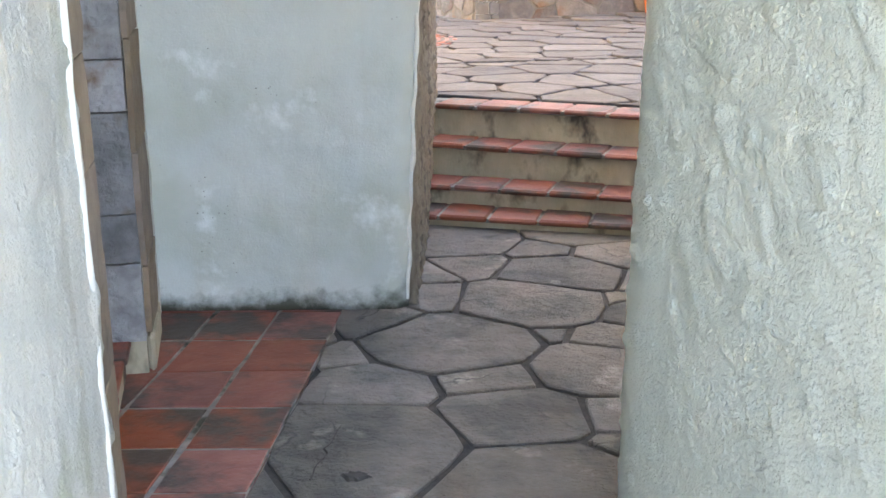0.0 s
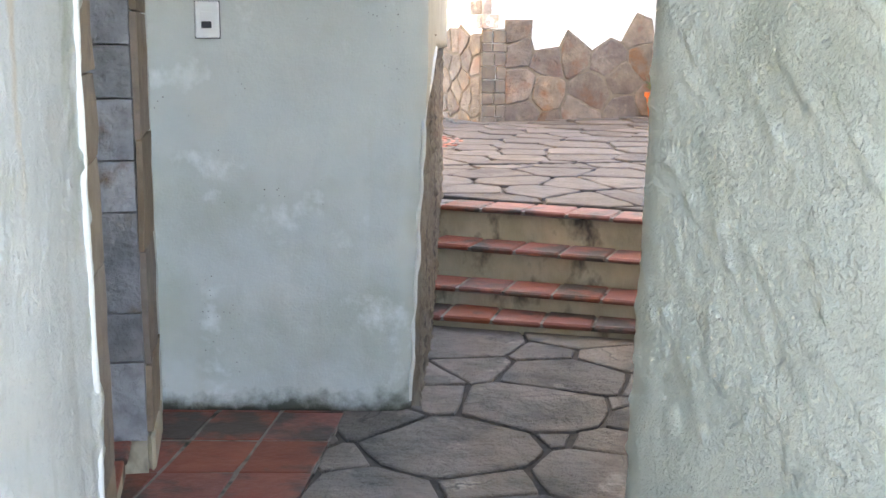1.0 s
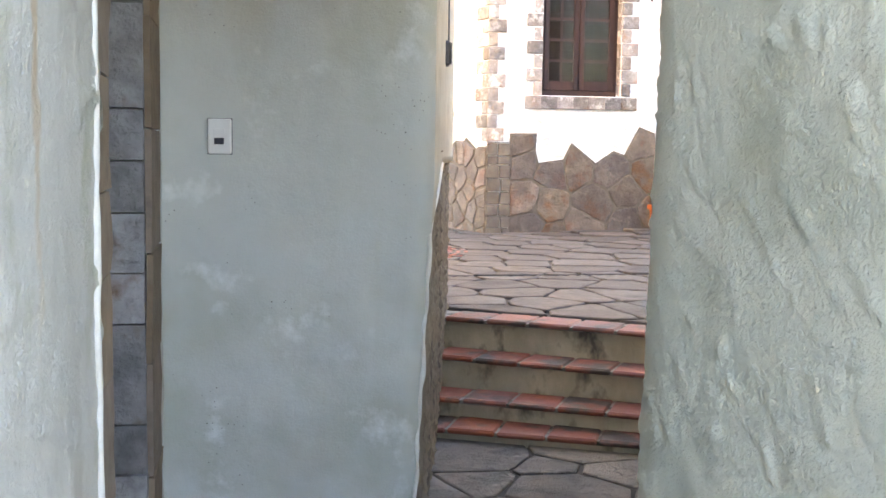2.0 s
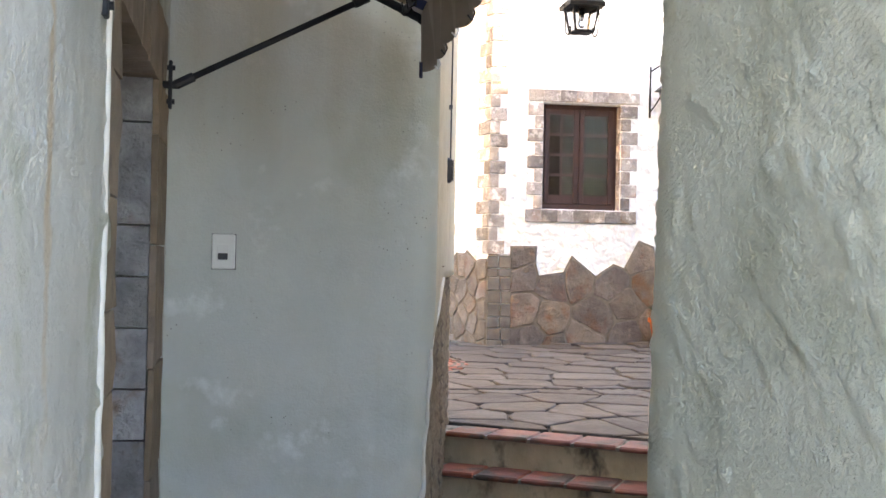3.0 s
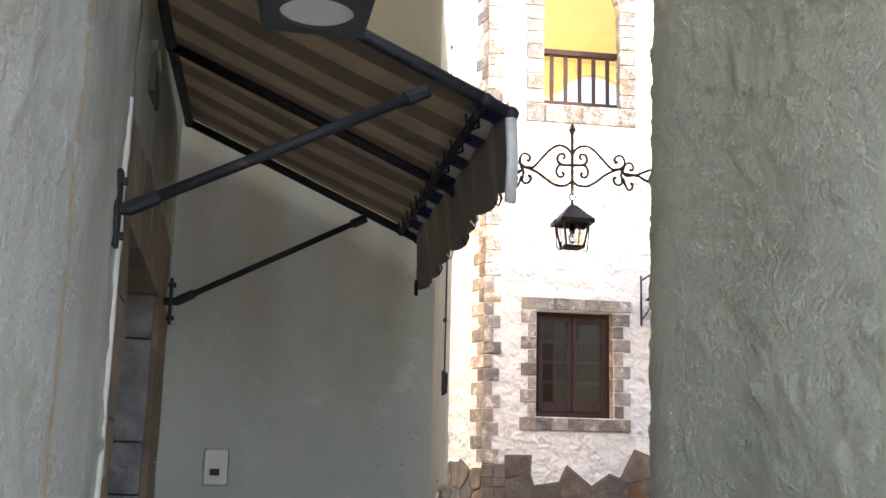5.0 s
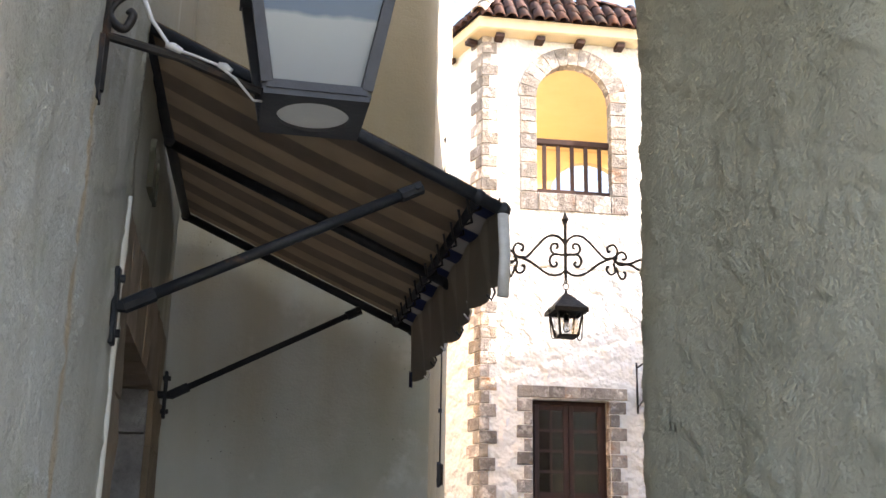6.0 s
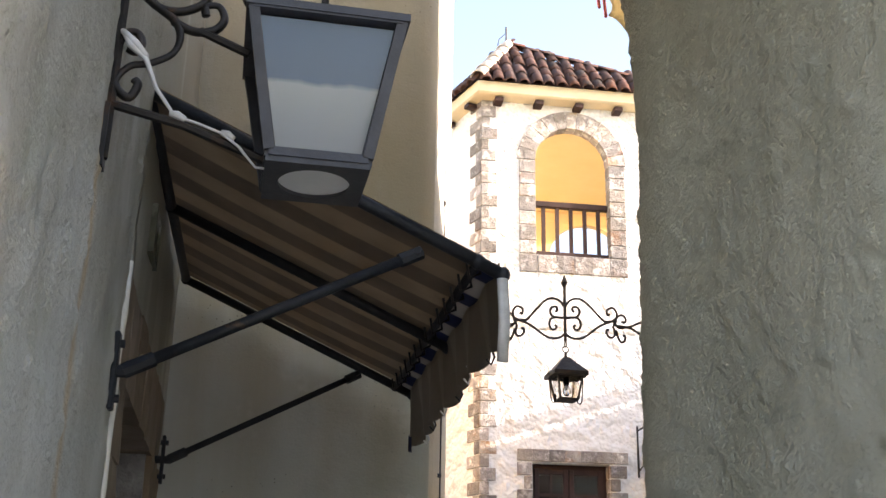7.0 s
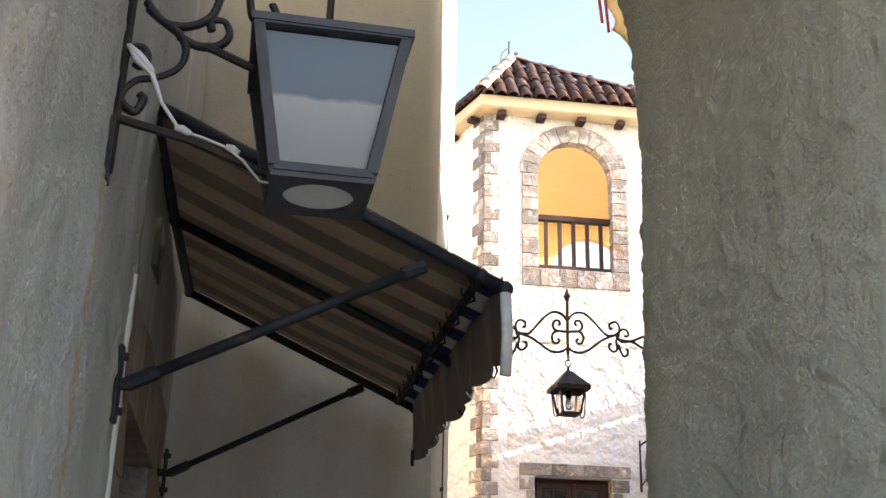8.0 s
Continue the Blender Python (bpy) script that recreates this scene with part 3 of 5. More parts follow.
def wall_with_holes(bm, u0, u1, z0, z1, holes, depth, step=0.12):
    """An upright wall in the plane y = 0 with rectangular or arched holes (u0, u1, z0, z1, arched) right through it."""
    us = sorted({u0, u1, *(h[0] for h in holes), *(h[1] for h in holes)})
    zs = sorted({z0, z1, *(h[2] for h in holes), *(h[3] for h in holes)})

    def fine(v):
        out = [v[0]]
        for a, b in zip(v, v[1:]):
            k = max(1, round((b - a) / step))
            out += [a + (b - a) * i / k for i in range(1, k + 1)]
        return out

    us, zs = fine(us), fine(zs)
    inside = lambda u, z: any(h[0] < u < h[1] and h[2] < z < h[3] for h in holes)
    at = {}

    def vert(i, j, y):
        key = (i, j, y)
        if key not in at:
            bumpy = 0.010 * noise.noise(Vector((us[i] * 4, zs[j] * 4, 0))) - 0.020 * max(0.0, noise.noise(Vector((us[i] * 9, zs[j] * 8, 4)))) if y == 0 else 0
            at[key] = bm.verts.new((us[i], y + bumpy, zs[j]))
        return at[key]

    solid = {(i, j) for i in range(len(us) - 1) for j in range(len(zs) - 1) if not inside((us[i] + us[i + 1]) / 2, (zs[j] + zs[j + 1]) / 2)}
    for i, j in solid:
        for y in (0, depth):
            bm.faces.new([vert(a, b, y) for a, b in ((i, j), (i + 1, j), (i + 1, j + 1), (i, j + 1))])
        for (di, dj), (a, b) in {(-1, 0): ((i, j), (i, j + 1)), (1, 0): ((i + 1, j), (i + 1, j + 1)), (0, -1): ((i, j), (i + 1, j)), (0, 1): ((i, j + 1), (i + 1, j + 1))}.items():
            if (i + di, j + dj) not in solid:
                bm.faces.new((vert(*a, 0), vert(*b, 0), vert(*b, depth), vert(*a, depth)))
    return bm


WIN = (0.655, 1.595, 2.16, 3.41)
ARCH = (0.715, 1.705, 5.98, 7.755)
CORNER = 0.045
BACK_ARCH = (1.87, 3.15, 5.35, 7.94)
house = thing("house", "white-washed two-storey house with stone quoins and a tiled hip roof", "house", m=HOUSE)
bm = wall_with_holes(bmesh.new(), CORNER, 3.4, 0.3, 5.0, [(*WIN, False)], 0.3, 0.06)
part("front_wall", bm, WHITEWASH, house, "rough white-washed wall", smooth=True)
bm = wall_with_holes(bmesh.new(), CORNER, 3.4, 5.0, EAVES + 0.1, [(*ARCH, True)], 0.14, 0.06)
part("front_wall", bm, WHITEWASH, house, "rough white-washed wall", smooth=True)
list(spandrel(ARCH, 0.14, house, WHITEWASH))
# the opening in this side is unseen, added to light the loggia
bm = bmesh.new()
bmm = wall_with_holes(bm, 0.02, 4.4, 0.3, EAVES + 0.1, [(2.3, 3.85, 5.4, 8.02, False)], 0.3)
bmesh.ops.transform(bmm, matrix=pose(0, 0, 0, 0, 0, 90) @ Matrix.Diagonal((1, -1, 1, 1)), verts=bmm.verts)
SIDE = Matrix.Translation((CORNER, 0, 0)) @ Matrix.Rotation(radians(19), 4, "Z")
part("side_wall", bmm, WHITEWASH, house, "rough white-washed wall").matrix_local = SIDE
part("loggia_floor", box(bmesh.new(), 0.35, 3.38, 0.16, 4.2, 5.15, 5.3), CREAM, house)
part("loggia_ceiling", box(bmesh.new(), 0.2, 3.38, 0.16, 4.05, 8.13, 8.18), ORANGE, house)
bm = wall_with_holes(bmesh.new(), -1.0, 3.38, 5.3, 8.12, [(*BACK_ARCH, True)], 0.15)
bmesh.ops.transform(bm, matrix=Matrix.Translation((0, 3.9, 0)), verts=bm.verts)
part("loggia_wall", bm, ORANGE, house, "orange plastered loggia wall with an arched opening")
for o in spandrel(BACK_ARCH, 0.15, house, ORANGE):
    o.location.y = 3.9
# unseen end wall, kept low to let sun into the loggia
part("loggia_end", box(bmesh.new(), 3.22, 3.37, 0.16, 3.89, 5.31, 6.25), ORANGE, house, "orange plastered loggia wall")
# backing behind the window, the unlit room's shade put into its colour
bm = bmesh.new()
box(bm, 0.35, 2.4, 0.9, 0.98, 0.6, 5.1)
part("room_wall", bm, INTERIOR_SHADE, house)

# window with two casements
window = part("window", box(box(box(box(bmesh.new(), WIN[0], WIN[0] + 0.05, 0.16, 0.24, WIN[2], WIN[3]), WIN[1] - 0.05, WIN[1], 0.16, 0.24, WIN[2], WIN[3]),
              WIN[0] + 0.05, WIN[1] - 0.05, 0.16, 0.24, WIN[3] - 0.05, WIN[3]), WIN[0] + 0.05, WIN[1] - 0.05, 0.16, 0.24, WIN[2], WIN[2] + 0.07), DARKWOOD, house, "dark brown wooden casement window")
cu = (WIN[0] + WIN[1]) / 2
for a, b in ((WIN[0] + 0.053, cu - 0.004), (cu + 0.004, WIN[1] - 0.053)):
    z0, z1 = WIN[2] + 0.075, WIN[3] - 0.055
    bm = bmesh.new()
    box(bm, a, a + 0.06, 0.14, 0.19, z0, z1, bevel=0.006)
    box(bm, b - 0.06, b, 0.14, 0.19, z0, z1, bevel=0.006)
    box(bm, a + 0.06, b - 0.06, 0.14, 0.19, z1 - 0.06, z1)
    box(bm, a + 0.06, b - 0.06, 0.14, 0.19, z0, z0 + 0.10)
    for k in range(1, 4):
        zz = z0 + 0.10 + (z1 - z0 - 0.16) * k / 4
        box(bm, a + 0.06, b - 0.06, 0.145, 0.185, zz - 0.016, zz + 0.016)
    if a < cu - 0.1:
        box(bm, (a + b) / 2 - 0.012, (a + b) / 2 + 0.012, 0.146, 0.184, z0 + 0.10, z1 - 0.06)
    part("casement", bm, DARKWOOD, window)
    for k in range(4):
        h = (z1 - z0 - 0.16) / 4
        pane = part("pane", box(bmesh.new(), a + 0.062, b - 0.062, 0.162, 0.168, z0 + 0.10 + h * k + 0.013, z0 + 0.10 + h * (k + 1) - 0.013), GLASS, window)
        pane.visible_shadow = False

# railing in the arch
railing = part("railing", box(bmesh.new(), ARCH[0], ARCH[1], 0.08, 0.16, 6.66, 6.74, bevel=0.01), DARKWOOD, house, "dark wooden railing")
part("bottom_rail", box(bmesh.new(), ARCH[0], ARCH[1], 0.08, 0.16, 6.0, 6.06, bevel=0.008), DARKWOOD, railing)
for k in range(5):
    u = ARCH[0] + 0.14 + 0.18 * k
    part("baluster", box(bmesh.new(), u - 0.022, u + 0.022, 0.098, 0.142, 6.06, 6.66), DARKWOOD, railing)


def block(name, u0, u1, z0, z1, parent, mat=QUOIN, out=0.02, deep=0.02, seed=0.0):
    j = lambda k: 0.006 * noise.noise(Vector((u0 * 9 + k, z0 * 9, seed)))
    return part(name, box(bmesh.new(), u0 + j(1), u1 + j(2), -out + j(3), deep, z0 + 0.004 + j(4), z1 - 0.004 + j(5), bevel=0.006), mat, parent)


# quoins on both faces of the corner
z, k = 1.62, 0
random.seed(4)
while z < EAVES - 0.05:
    h = 0.155
    wide = 0.222 if k % 2 == 0 else 0.134
    block("quoin_stone", CORNER - 0.02, wide + random.uniform(-0.012, 0.012), z, z + h, house, seed=k)
    side = 0.15 if k % 2 == 0 else 0.30
    part("quoin_stone", box(bmesh.new(), -0.022, 0.02, 0.021, side + random.uniform(-0.01, 0.02), z + 0.004, z + h - 0.004, bevel=0.006), QUOIN, house).matrix_local = SIDE
    z, k = z + h, k + 1

# stones round the window: a head, a sill and toothed sides
for k in range(7):
    block("head_stone", 0.473 + 0.1915 * k, 0.6645 + 0.1915 * k, 3.414, 3.562, house, seed=2)
    block("sill_stone", 0.458 + 0.19 * k, 0.648 + 0.19 * k, 2.0, 2.156, house, seed=3, out=0.03)
for k in range(8):
    z = 2.16 + 0.156 * k
    w = 0.185 if k % 2 == 1 else 0.10
    block("jamb_stone", WIN[0] - w, WIN[0] - 0.002, z, z + 0.153, house, seed=4, deep=0.15)
    block("jamb_stone", WIN[1] + 0.002, WIN[1] + w + 0.012, z, z + 0.153, house, seed=5)
    part("reveal_stone", box(bmesh.new(), WIN[1] - 0.010, WIN[1] + 0.001, 0.022, 0.158, z + 0.003, z + 0.15), QUOIN, house)

# stones round the arch
ac, ar = (ARCH[0] + ARCH[1]) / 2, (ARCH[1] - ARCH[0]) / 2
spring = ARCH[3] - ar
for k in range(13):
    a0, a1 = math.pi * (k + 0.03) / 13, math.pi * (k + 0.97) / 13
    bm = bmesh.new()
    ring = [(r, a) for r, a in ((ar - 0.01, a0), (ar - 0.01, a1), (ar + 0.225, a1), (ar + 0.225, a0))]
    fr = [bm.verts.new((ac - r * math.cos(a), -0.025, spring + r * math.sin(a))) for r, a in ring]
    bk = [bm.verts.new((ac - r * math.cos(a), 0.145 if r < ar else 0.02, spring + r * math.sin(a))) for r, a in ring]
    bm.faces.new(fr)
    for i in range(4):
        bm.faces.new((fr[i], bk[i], bk[(i + 1) % 4], fr[(i + 1) % 4]))
    part("arch_stone", bm, QUOIN, house)
z, k = 5.98, 0
while z < spring - 0.05:
    h = min(random.uniform(0.15, 0.21), spring - z)
    block("arch_jamb_stone", ARCH[0] - 0.2, ARCH[0] + 0.012, z, z + h, house, seed=7 + k, out=0.025, deep=0.145)
    block("arch_jamb_stone", ARCH[1] - 0.012, ARCH[1] + 0.2, z, z + h, house, seed=8 + k, out=0.025, deep=0.145)
    z, k = z + h, k + 1
for k in range(6):
    block("arch_sill_stone", ARCH[0] - 0.2 + 0.2325 * k, ARCH[0] - 0.2 + 0.2325 * (k + 1), 5.74, 5.978, house, seed=20 + k, out=0.025)

# stone cladding at the foot of the house, uneven at its top
UPRIGHT = Matrix(((1, 0, 0, 0), (0, 0, -1, 0), (0, 1, 0, 0), (0, 0, 0, 1)))


def cladding(parent, u0, u1, z0, z1, size, turn, seed, top):
    random.seed(seed)
    seeds = []
    for i in range(int((u1 - u0) / size) + 1):
        for j in range(int((z1 + 0.4 - z0) / size) + 1):
            seeds.append(Vector((u0 + (i + 0.5 + random.uniform(-0.42, 0.42)) * size, z0 + (j + 0.5 + random.uniform(-0.42, 0.42)) * size * 0.95)))
    bed = bmesh.new()
    for k, poly in enumerate(cells(seeds, [(u0, z0), (u1, z0), (u1, z1 + 0.5), (u0, z1 + 0.5)], 0.016)):
        c = sum(poly, Vector((0, 0))) / len(poly)
        if c.y > z1 - size * 0.45 + top * noise.noise(Vector((c.x * 3.1, seed, 0))):
            continue
        bm = slab(poly, 0.034 + random.uniform(-0.006, 0.006), 0.05, 0.022, seed + k, 0.012, 0.07)
        bmesh.ops.transform(bm, matrix=turn @ UPRIGHT, verts=bm.verts)
        part("cladding_stone", bm, CLAD, parent)
        wide = [p + (p - c).normalized() * 0.014 for p in poly]
        lo, hi = [bed.verts.new(turn @ UPRIGHT @ Vector((p.x, p.y, -0.01))) for p in wide], [bed.verts.new(turn @ UPRIGHT @ Vector((p.x, p.y, 0.022))) for p in wide]
        bed.faces.new(hi)
        for i in range(len(wide)):
            q = (i + 1) % len(wide)
            bed.faces.new((lo[i], lo[q], hi[q], hi[i]))
    part("cladding_mortar", bed, MORTAR, parent, "brown mortar between the stones")


cladding(house, 0.30, 3.4, 0.4, 1.78, 0.37, Matrix.Identity(4), 19, 0.16)
random.seed(41)
z, k = 0.40, 0
while z < 1.61:
    h = min(random.uniform(0.09, 0.17), 1.62 - z)
    cut = random.uniform(0.13, 0.21)
    for a, b in ((CORNER - 0.02, cut), (cut + 0.008, 0.298)):
        block("corner_stone", a, b, z, z + h, house, mat=CLADSMALL, seed=30 + k, out=0.032)
    z, k = z + h, k + 1
cladding(house, -4.0, -0.02, 0.4, 1.60, 0.25, SIDE @ pose(0, 0, 0, 0, 0, -90), 12, 0.04)

# roof: fascia, beam ends, barrel tiles
SIDE_DIR = Vector((-math.sin(radians(19)), math.cos(radians(19)), 0))
EAVE = 0.22
hip_foot = Vector((-0.06, -EAVE, EAVES + 0.215))      # eaves corner, top of the roof, far end of its front eaves
peak = Vector((0.47, 0.46, 9.12))
far_foot = Vector((2.75, -EAVE, EAVES + 0.215))
roof = part("roof", box(bmesh.new(), 0.1, 3.6, -EAVE + 0.1, 3.9, EAVES + 0.104, EAVES + 0.128), CREAM, house, "brown barrel-tiled hip roof")
bm = bmesh.new()
rows_ = []
for inset, dz in ((0.20, 0.02), (0.03, 0.038), (0.0, 0.055), (0.0, 0.198), (0.20, 0.198)):
    c = Vector((hip_foot.x + inset * 0.6, -EAVE + inset, EAVES + dz))
    rows_.append([bm.verts.new(v) for v in (c + SIDE_DIR * 4.2, c, Vector((3.6, -EAVE + inset, EAVES + dz)))])
for p, q in zip(rows_, rows_[1:] + rows_[:1]):
    for i in range(2):
        bm.faces.new((p[i], p[i + 1], q[i + 1], q[i]))
part("fascia", bm, CREAM, roof, "cream plastered eaves band")
for k in range(5):
    u = 0.175 + 0.53 * k
    part("beam_end", box(bmesh.new(), u, u + 0.11, -0.17, 0.02, EAVES - 0.045, EAVES + 0.017, bevel=0.006), DARKWOOD, roof)
for k in range(4):
    v = 0.12 + 0.6 * k
    part("beam_end", box(bmesh.new(), -0.16, -0.022, v, v + 0.11, EAVES - 0.045, EAVES + 0.017, bevel=0.006), DARKWOOD, roof).matrix_local = SIDE
side_far, back_far = hip_foot + SIDE_DIR * 4.2, Vector((3.6, 3.9, EAVES + 0.215))
bm = bmesh.new()
deck = [bm.verts.new(v) for v in (hip_foot, far_foot, peak, side_far, back_far)]
for f in ((0, 1, 2), (0, 2, 3), (3, 2, 4), (4, 2, 1)):
    bm.faces.new([deck[k] for k in f])
part("roof_deck", bm, ROOFTILE, roof)


def barrel(r0, r1, length):
    """A half-round tile with a thickness, its wide end at the origin."""
    bm = bmesh.new()
    rings = []
    for y, r in ((0, r0), (length, r1), (length, r1 - 0.012), (0, r0 - 0.014)):
        rings.append([bm.verts.new((r * math.cos(math.pi * k / 6), y, r * math.sin(math.pi * k / 6) * 0.8)) for k in range(7)])
    for a, b in zip(rings, rings[1:] + rings[:1]):
        for i in range(6):
            bm.faces.new((a[i], a[i + 1], b[i + 1], b[i]))
    return bm


tile_mesh = mesh_of(barrel(0.078, 0.060, 0.36), "roof_tile", True)
tile_mesh.materials.append(ROOFTILE)
random.seed(77)


def tile_slope(origin, along, apex, length, reach, low_end):
    """Rows of tiles on one triangular slope, from its eaves up to the hips."""
    n = along.cross(apex - origin).normalized()
    if n.z < 0:
        n = -n
    up = n.cross(along).normalized()
    if up.z < 0:
        up = -up
    au, av = (apex - origin).dot(along), (apex - origin).dot(up)
    q = Matrix((along if along.cross(up).dot(n) > 0 else -along, up, n)).transposed().to_4x4()
    for k in range(int(length / 0.168)):
        a = 0.09 + 0.168 * k
        top = av * a / au if a < au else av * (low_end - a) / (low_end - au)
        d = -0.07
        while d < min(top - 0.10, reach):
            t = new("roof_tile", tile_mesh)
            t.parent = roof
            t.matrix_local = Matrix.Translation(origin + along * (a + random.uniform(-0.012, 0.012)) + up * d + n * (0.018 + random.uniform(0, 0.014))) @ q @ Matrix.Rotation(random.uniform(-0.05, 0.02), 4, "X") @ Matrix.Rotation(random.uniform(-0.06, 0.06), 4, "Z")
            d += 0.25 + random.uniform(-0.015, 0.015)


tile_slope(hip_foot, Vector((1, 0, 0)), peak, 2.8, 3.0, (far_foot - hip_foot).x)
tile_slope(hip_foot, SIDE_DIR, peak, 2.4, 3.0, 4.2)
for start, end, mat, r in ((hip_foot, peak, RIDGETILE, 0.105), (far_foot, peak, ROOFTILE, 0.075)):
    cap_mesh = mesh_of(barrel(r, r * 0.82, 0.27), "hip_tile", True)
    cap_mesh.materials.append(mat)
    d = (end - start).normalized()
    hq = d.to_track_quat("Y", "Z").to_matrix().to_4x4()
    count = int((end - start).length / 0.2)
    for k in range(count):
        t = new("hip_tile", cap_mesh)
        t.parent = roof
        t.matrix_local = Matrix.Translation(start + d * (-0.03 + (end - start).length / count * k) + Vector((0, 0, 0.045 + 0.012 * (k % 2)))) @ hq @ Matrix.Rotation(random.uniform(-0.05, 0.05), 4, "Y")
bm = bmesh.new()
ax = peak + Vector((-0.02, 0.02, 0.05))
tube(bm, [ax, ax + Vector((0, 0, 0.30))], 0.012, 6)
tube(bm, [ax + Vector((-0.12, 0, 0.0)), ax + Vector((-0.10, 0, 0.10)), ax + Vector((-0.02, 0, 0.19))], 0.006, 6)
part("rooftop_rod", bm, IRON, roof, "thin dark iron rod")

# lantern on the house front
def spiral(c, r0, r1, a0, a1, n=18, plane="xz"):
    pts = []
    for k in range(n + 1):
        t = k / n
        r, a = r0 + (r1 - r0) * t, radians(a0 + (a1 - a0) * t)
        du, dv = r * math.cos(a), r * math.sin(a)
        pts.append(Vector(c) + (Vector((du, 0, dv)) if plane == "xz" else Vector((0, du, dv))))
    return pts


def frustum(bm, w0, w1, z0, z1, cx=0.0, cy=0.0):
    v = [bm.verts.new((cx + sx * w / 2, cy + sy * w / 2, z)) for w, z in ((w0, z0), (w1, z1)) for sx, sy in ((-1, -1), (1, -1), (1, 1), (-1, 1))]
    bm.faces.new(v[:4])
    bm.faces.new(v[4:])
    for i in range(4):
        bm.faces.new((v[i], v[(i + 1) % 4], v[4 + (i + 1) % 4], v[4 + i]))
    return bm


def lantern(parent_name, label, category, m, w_low, w_high, height, roof_h, iron=IRON, pane_mat=LGLASS, curls=True, cap=1.36):
    """A tapered four-sided lantern with corner bars, panes, roof and bulb; its base at the origin."""
    t = thing(parent_name, label, category, m=m)
    bm = bmesh.new()
    b = w_low * 0.07
    for sx, sy in ((-1, -1), (1, -1), (1, 1), (-1, 1)):
        tube(bm, [(sx * w_low / 2, sy * w_low / 2, 0), (sx * w_high / 2, sy * w_high / 2, height)], b, 4)
    for w, z in ((w_low, 0.0), (w_high, height)):
        for s in (-1, 1):
            tube(bm, [(-w / 2, s * w / 2, z), (w / 2, s * w / 2, z)], b, 4)
            tube(bm, [(s * w / 2, -w / 2, z), (s * w / 2, w / 2, z)], b, 4)
    part("frame", bm, iron, t)
    for k in range(4):
        bm = bmesh.new()
        q = Matrix.Rotation(math.pi / 2 * k, 4, "Z")
        lo, hi = w_low / 2 - b, w_high / 2 - b
        v = [q @ Vector(p) for p in ((-lo, -lo, b * 0.4), (lo, -lo, b * 0.4), (hi, -hi, height - b * 0.8), (-hi, -hi, height - b * 0.8))]
        a = [bm.verts.new(p) for p in v]
        c = [bm.verts.new(Vector((p.x * 0.975, p.y * 0.975, p.z))) for p in v]
        bm.faces.new(a)
        bm.faces.new(c)
        for i in range(4):
            bm.faces.new((a[i], a[(i + 1) % 4], c[(i + 1) % 4], c[i]))
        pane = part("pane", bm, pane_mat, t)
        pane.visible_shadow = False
    bm = bmesh.new()
    frustum(bm, w_high * cap, w_high * 0.22, height + b, height + roof_h)
    frustum(bm, w_high * cap, w_high * cap, height - b * (2.2 if curls else 0.2), height + b * 0.98)
    part("roof", bm, iron, t)
    bm = bmesh.new()
    frustum(bm, w_low * 0.96, w_low * 0.96, -0.06 * w_low, 0.0)
    part("base", bm, iron, t)
    bm = bmesh.new()
    tube(bm, [(0, 0, height), (0, 0, height * 0.62)], w_low * 0.17, 10)
    part("socket", bm, iron, t)
    bm = bmesh.new()
    tube(bm, [(0, 0, height * f) for f in (0.62, 0.52, 0.42, 0.30, 0.2, 0.16)], [w_low * f for f in (0.11, 0.14, 0.2, 0.21, 0.14, 0.05)], 12)
    part("bulb", bm, BULBGLASS, t, "unlit clear glass bulb", smooth=True)
    if curls:
        line = [(0.114, 0.93), (0.107, 1.03), (0.098, 0.96), (0.100, 0.76), (0.094, 0.35), (0.090, 0.0), (0.078, -0.12), (0.066, -0.06), (0.064, 0.14), (0.072, 0.2), (0.077, 0.12)]
        for s in (-1, 1):
            part("curl", tube(bmesh.new(), smooth_line([(s * x, height * z) for x, z in line]), 0.004, 6), iron, t)
    return t


wl = lantern("wall_lantern", "black iron lantern on a bracket at the white house wall", "lantern", HOUSE @ pose(2.12, -0.30, 3.22), 0.13, 0.25, 0.34, 0.15, curls=False)
bm = bmesh.new()
tube(bm, [(-0.18, 0.295, 0.05), (-0.18, 0.295, 0.66)], 0.014, 6)
tube(bm, [(-0.18, 0.29, 0.6), (-0.1, 0.1, 0.66), (0, 0, 0.60), (0, 0, 0.48)], 0.011, 6)
tube(bm, [(-0.18, 0.29, 0.12), (-0.14, 0.2, 0.2), (-0.1, 0.12, 0.3)], 0.009, 6)
part("bracket", bm, IRON, wl)

# flower pot at the foot of the house
pot = thing("flower_pot", "orange terracotta pot with a small plant beside the house", "flower pot", m=HOUSE @ pose(2.05, -0.26, court_z(2.5, 13.1) - 0.01))
bm = bmesh.new()
bmesh.ops.create_cone(bm, cap_ends=True, segments=20, radius1=0.10, radius2=0.145, depth=0.26, matrix=Matrix.Translation((0, 0, 0.13)))
bmesh.ops.create_cone(bm, cap_ends=True, segments=20, radius1=0.165, radius2=0.165, depth=0.05, matrix=Matrix.Translation((0, 0, 0.275)))
part("pot", bm, POT, pot)
bm = bmesh.new()
random.seed(8)
for k in range(60):
    d = Vector((random.uniform(-1, 1), random.uniform(-1, 1), random.uniform(0.3, 1.4))).normalized()
    p = Vector((0, 0, 0.28)) + d * random.uniform(0.06, 0.2)
    q = d.to_track_quat("Y", "Z").to_matrix()
    bm.faces.new([bm.verts.new(p + q @ Vector(v)) for v in ((0, 0, 0), (0.018, 0.03, 0.006), (0, 0.07, 0), (-0.018, 0.03, 0.006))])
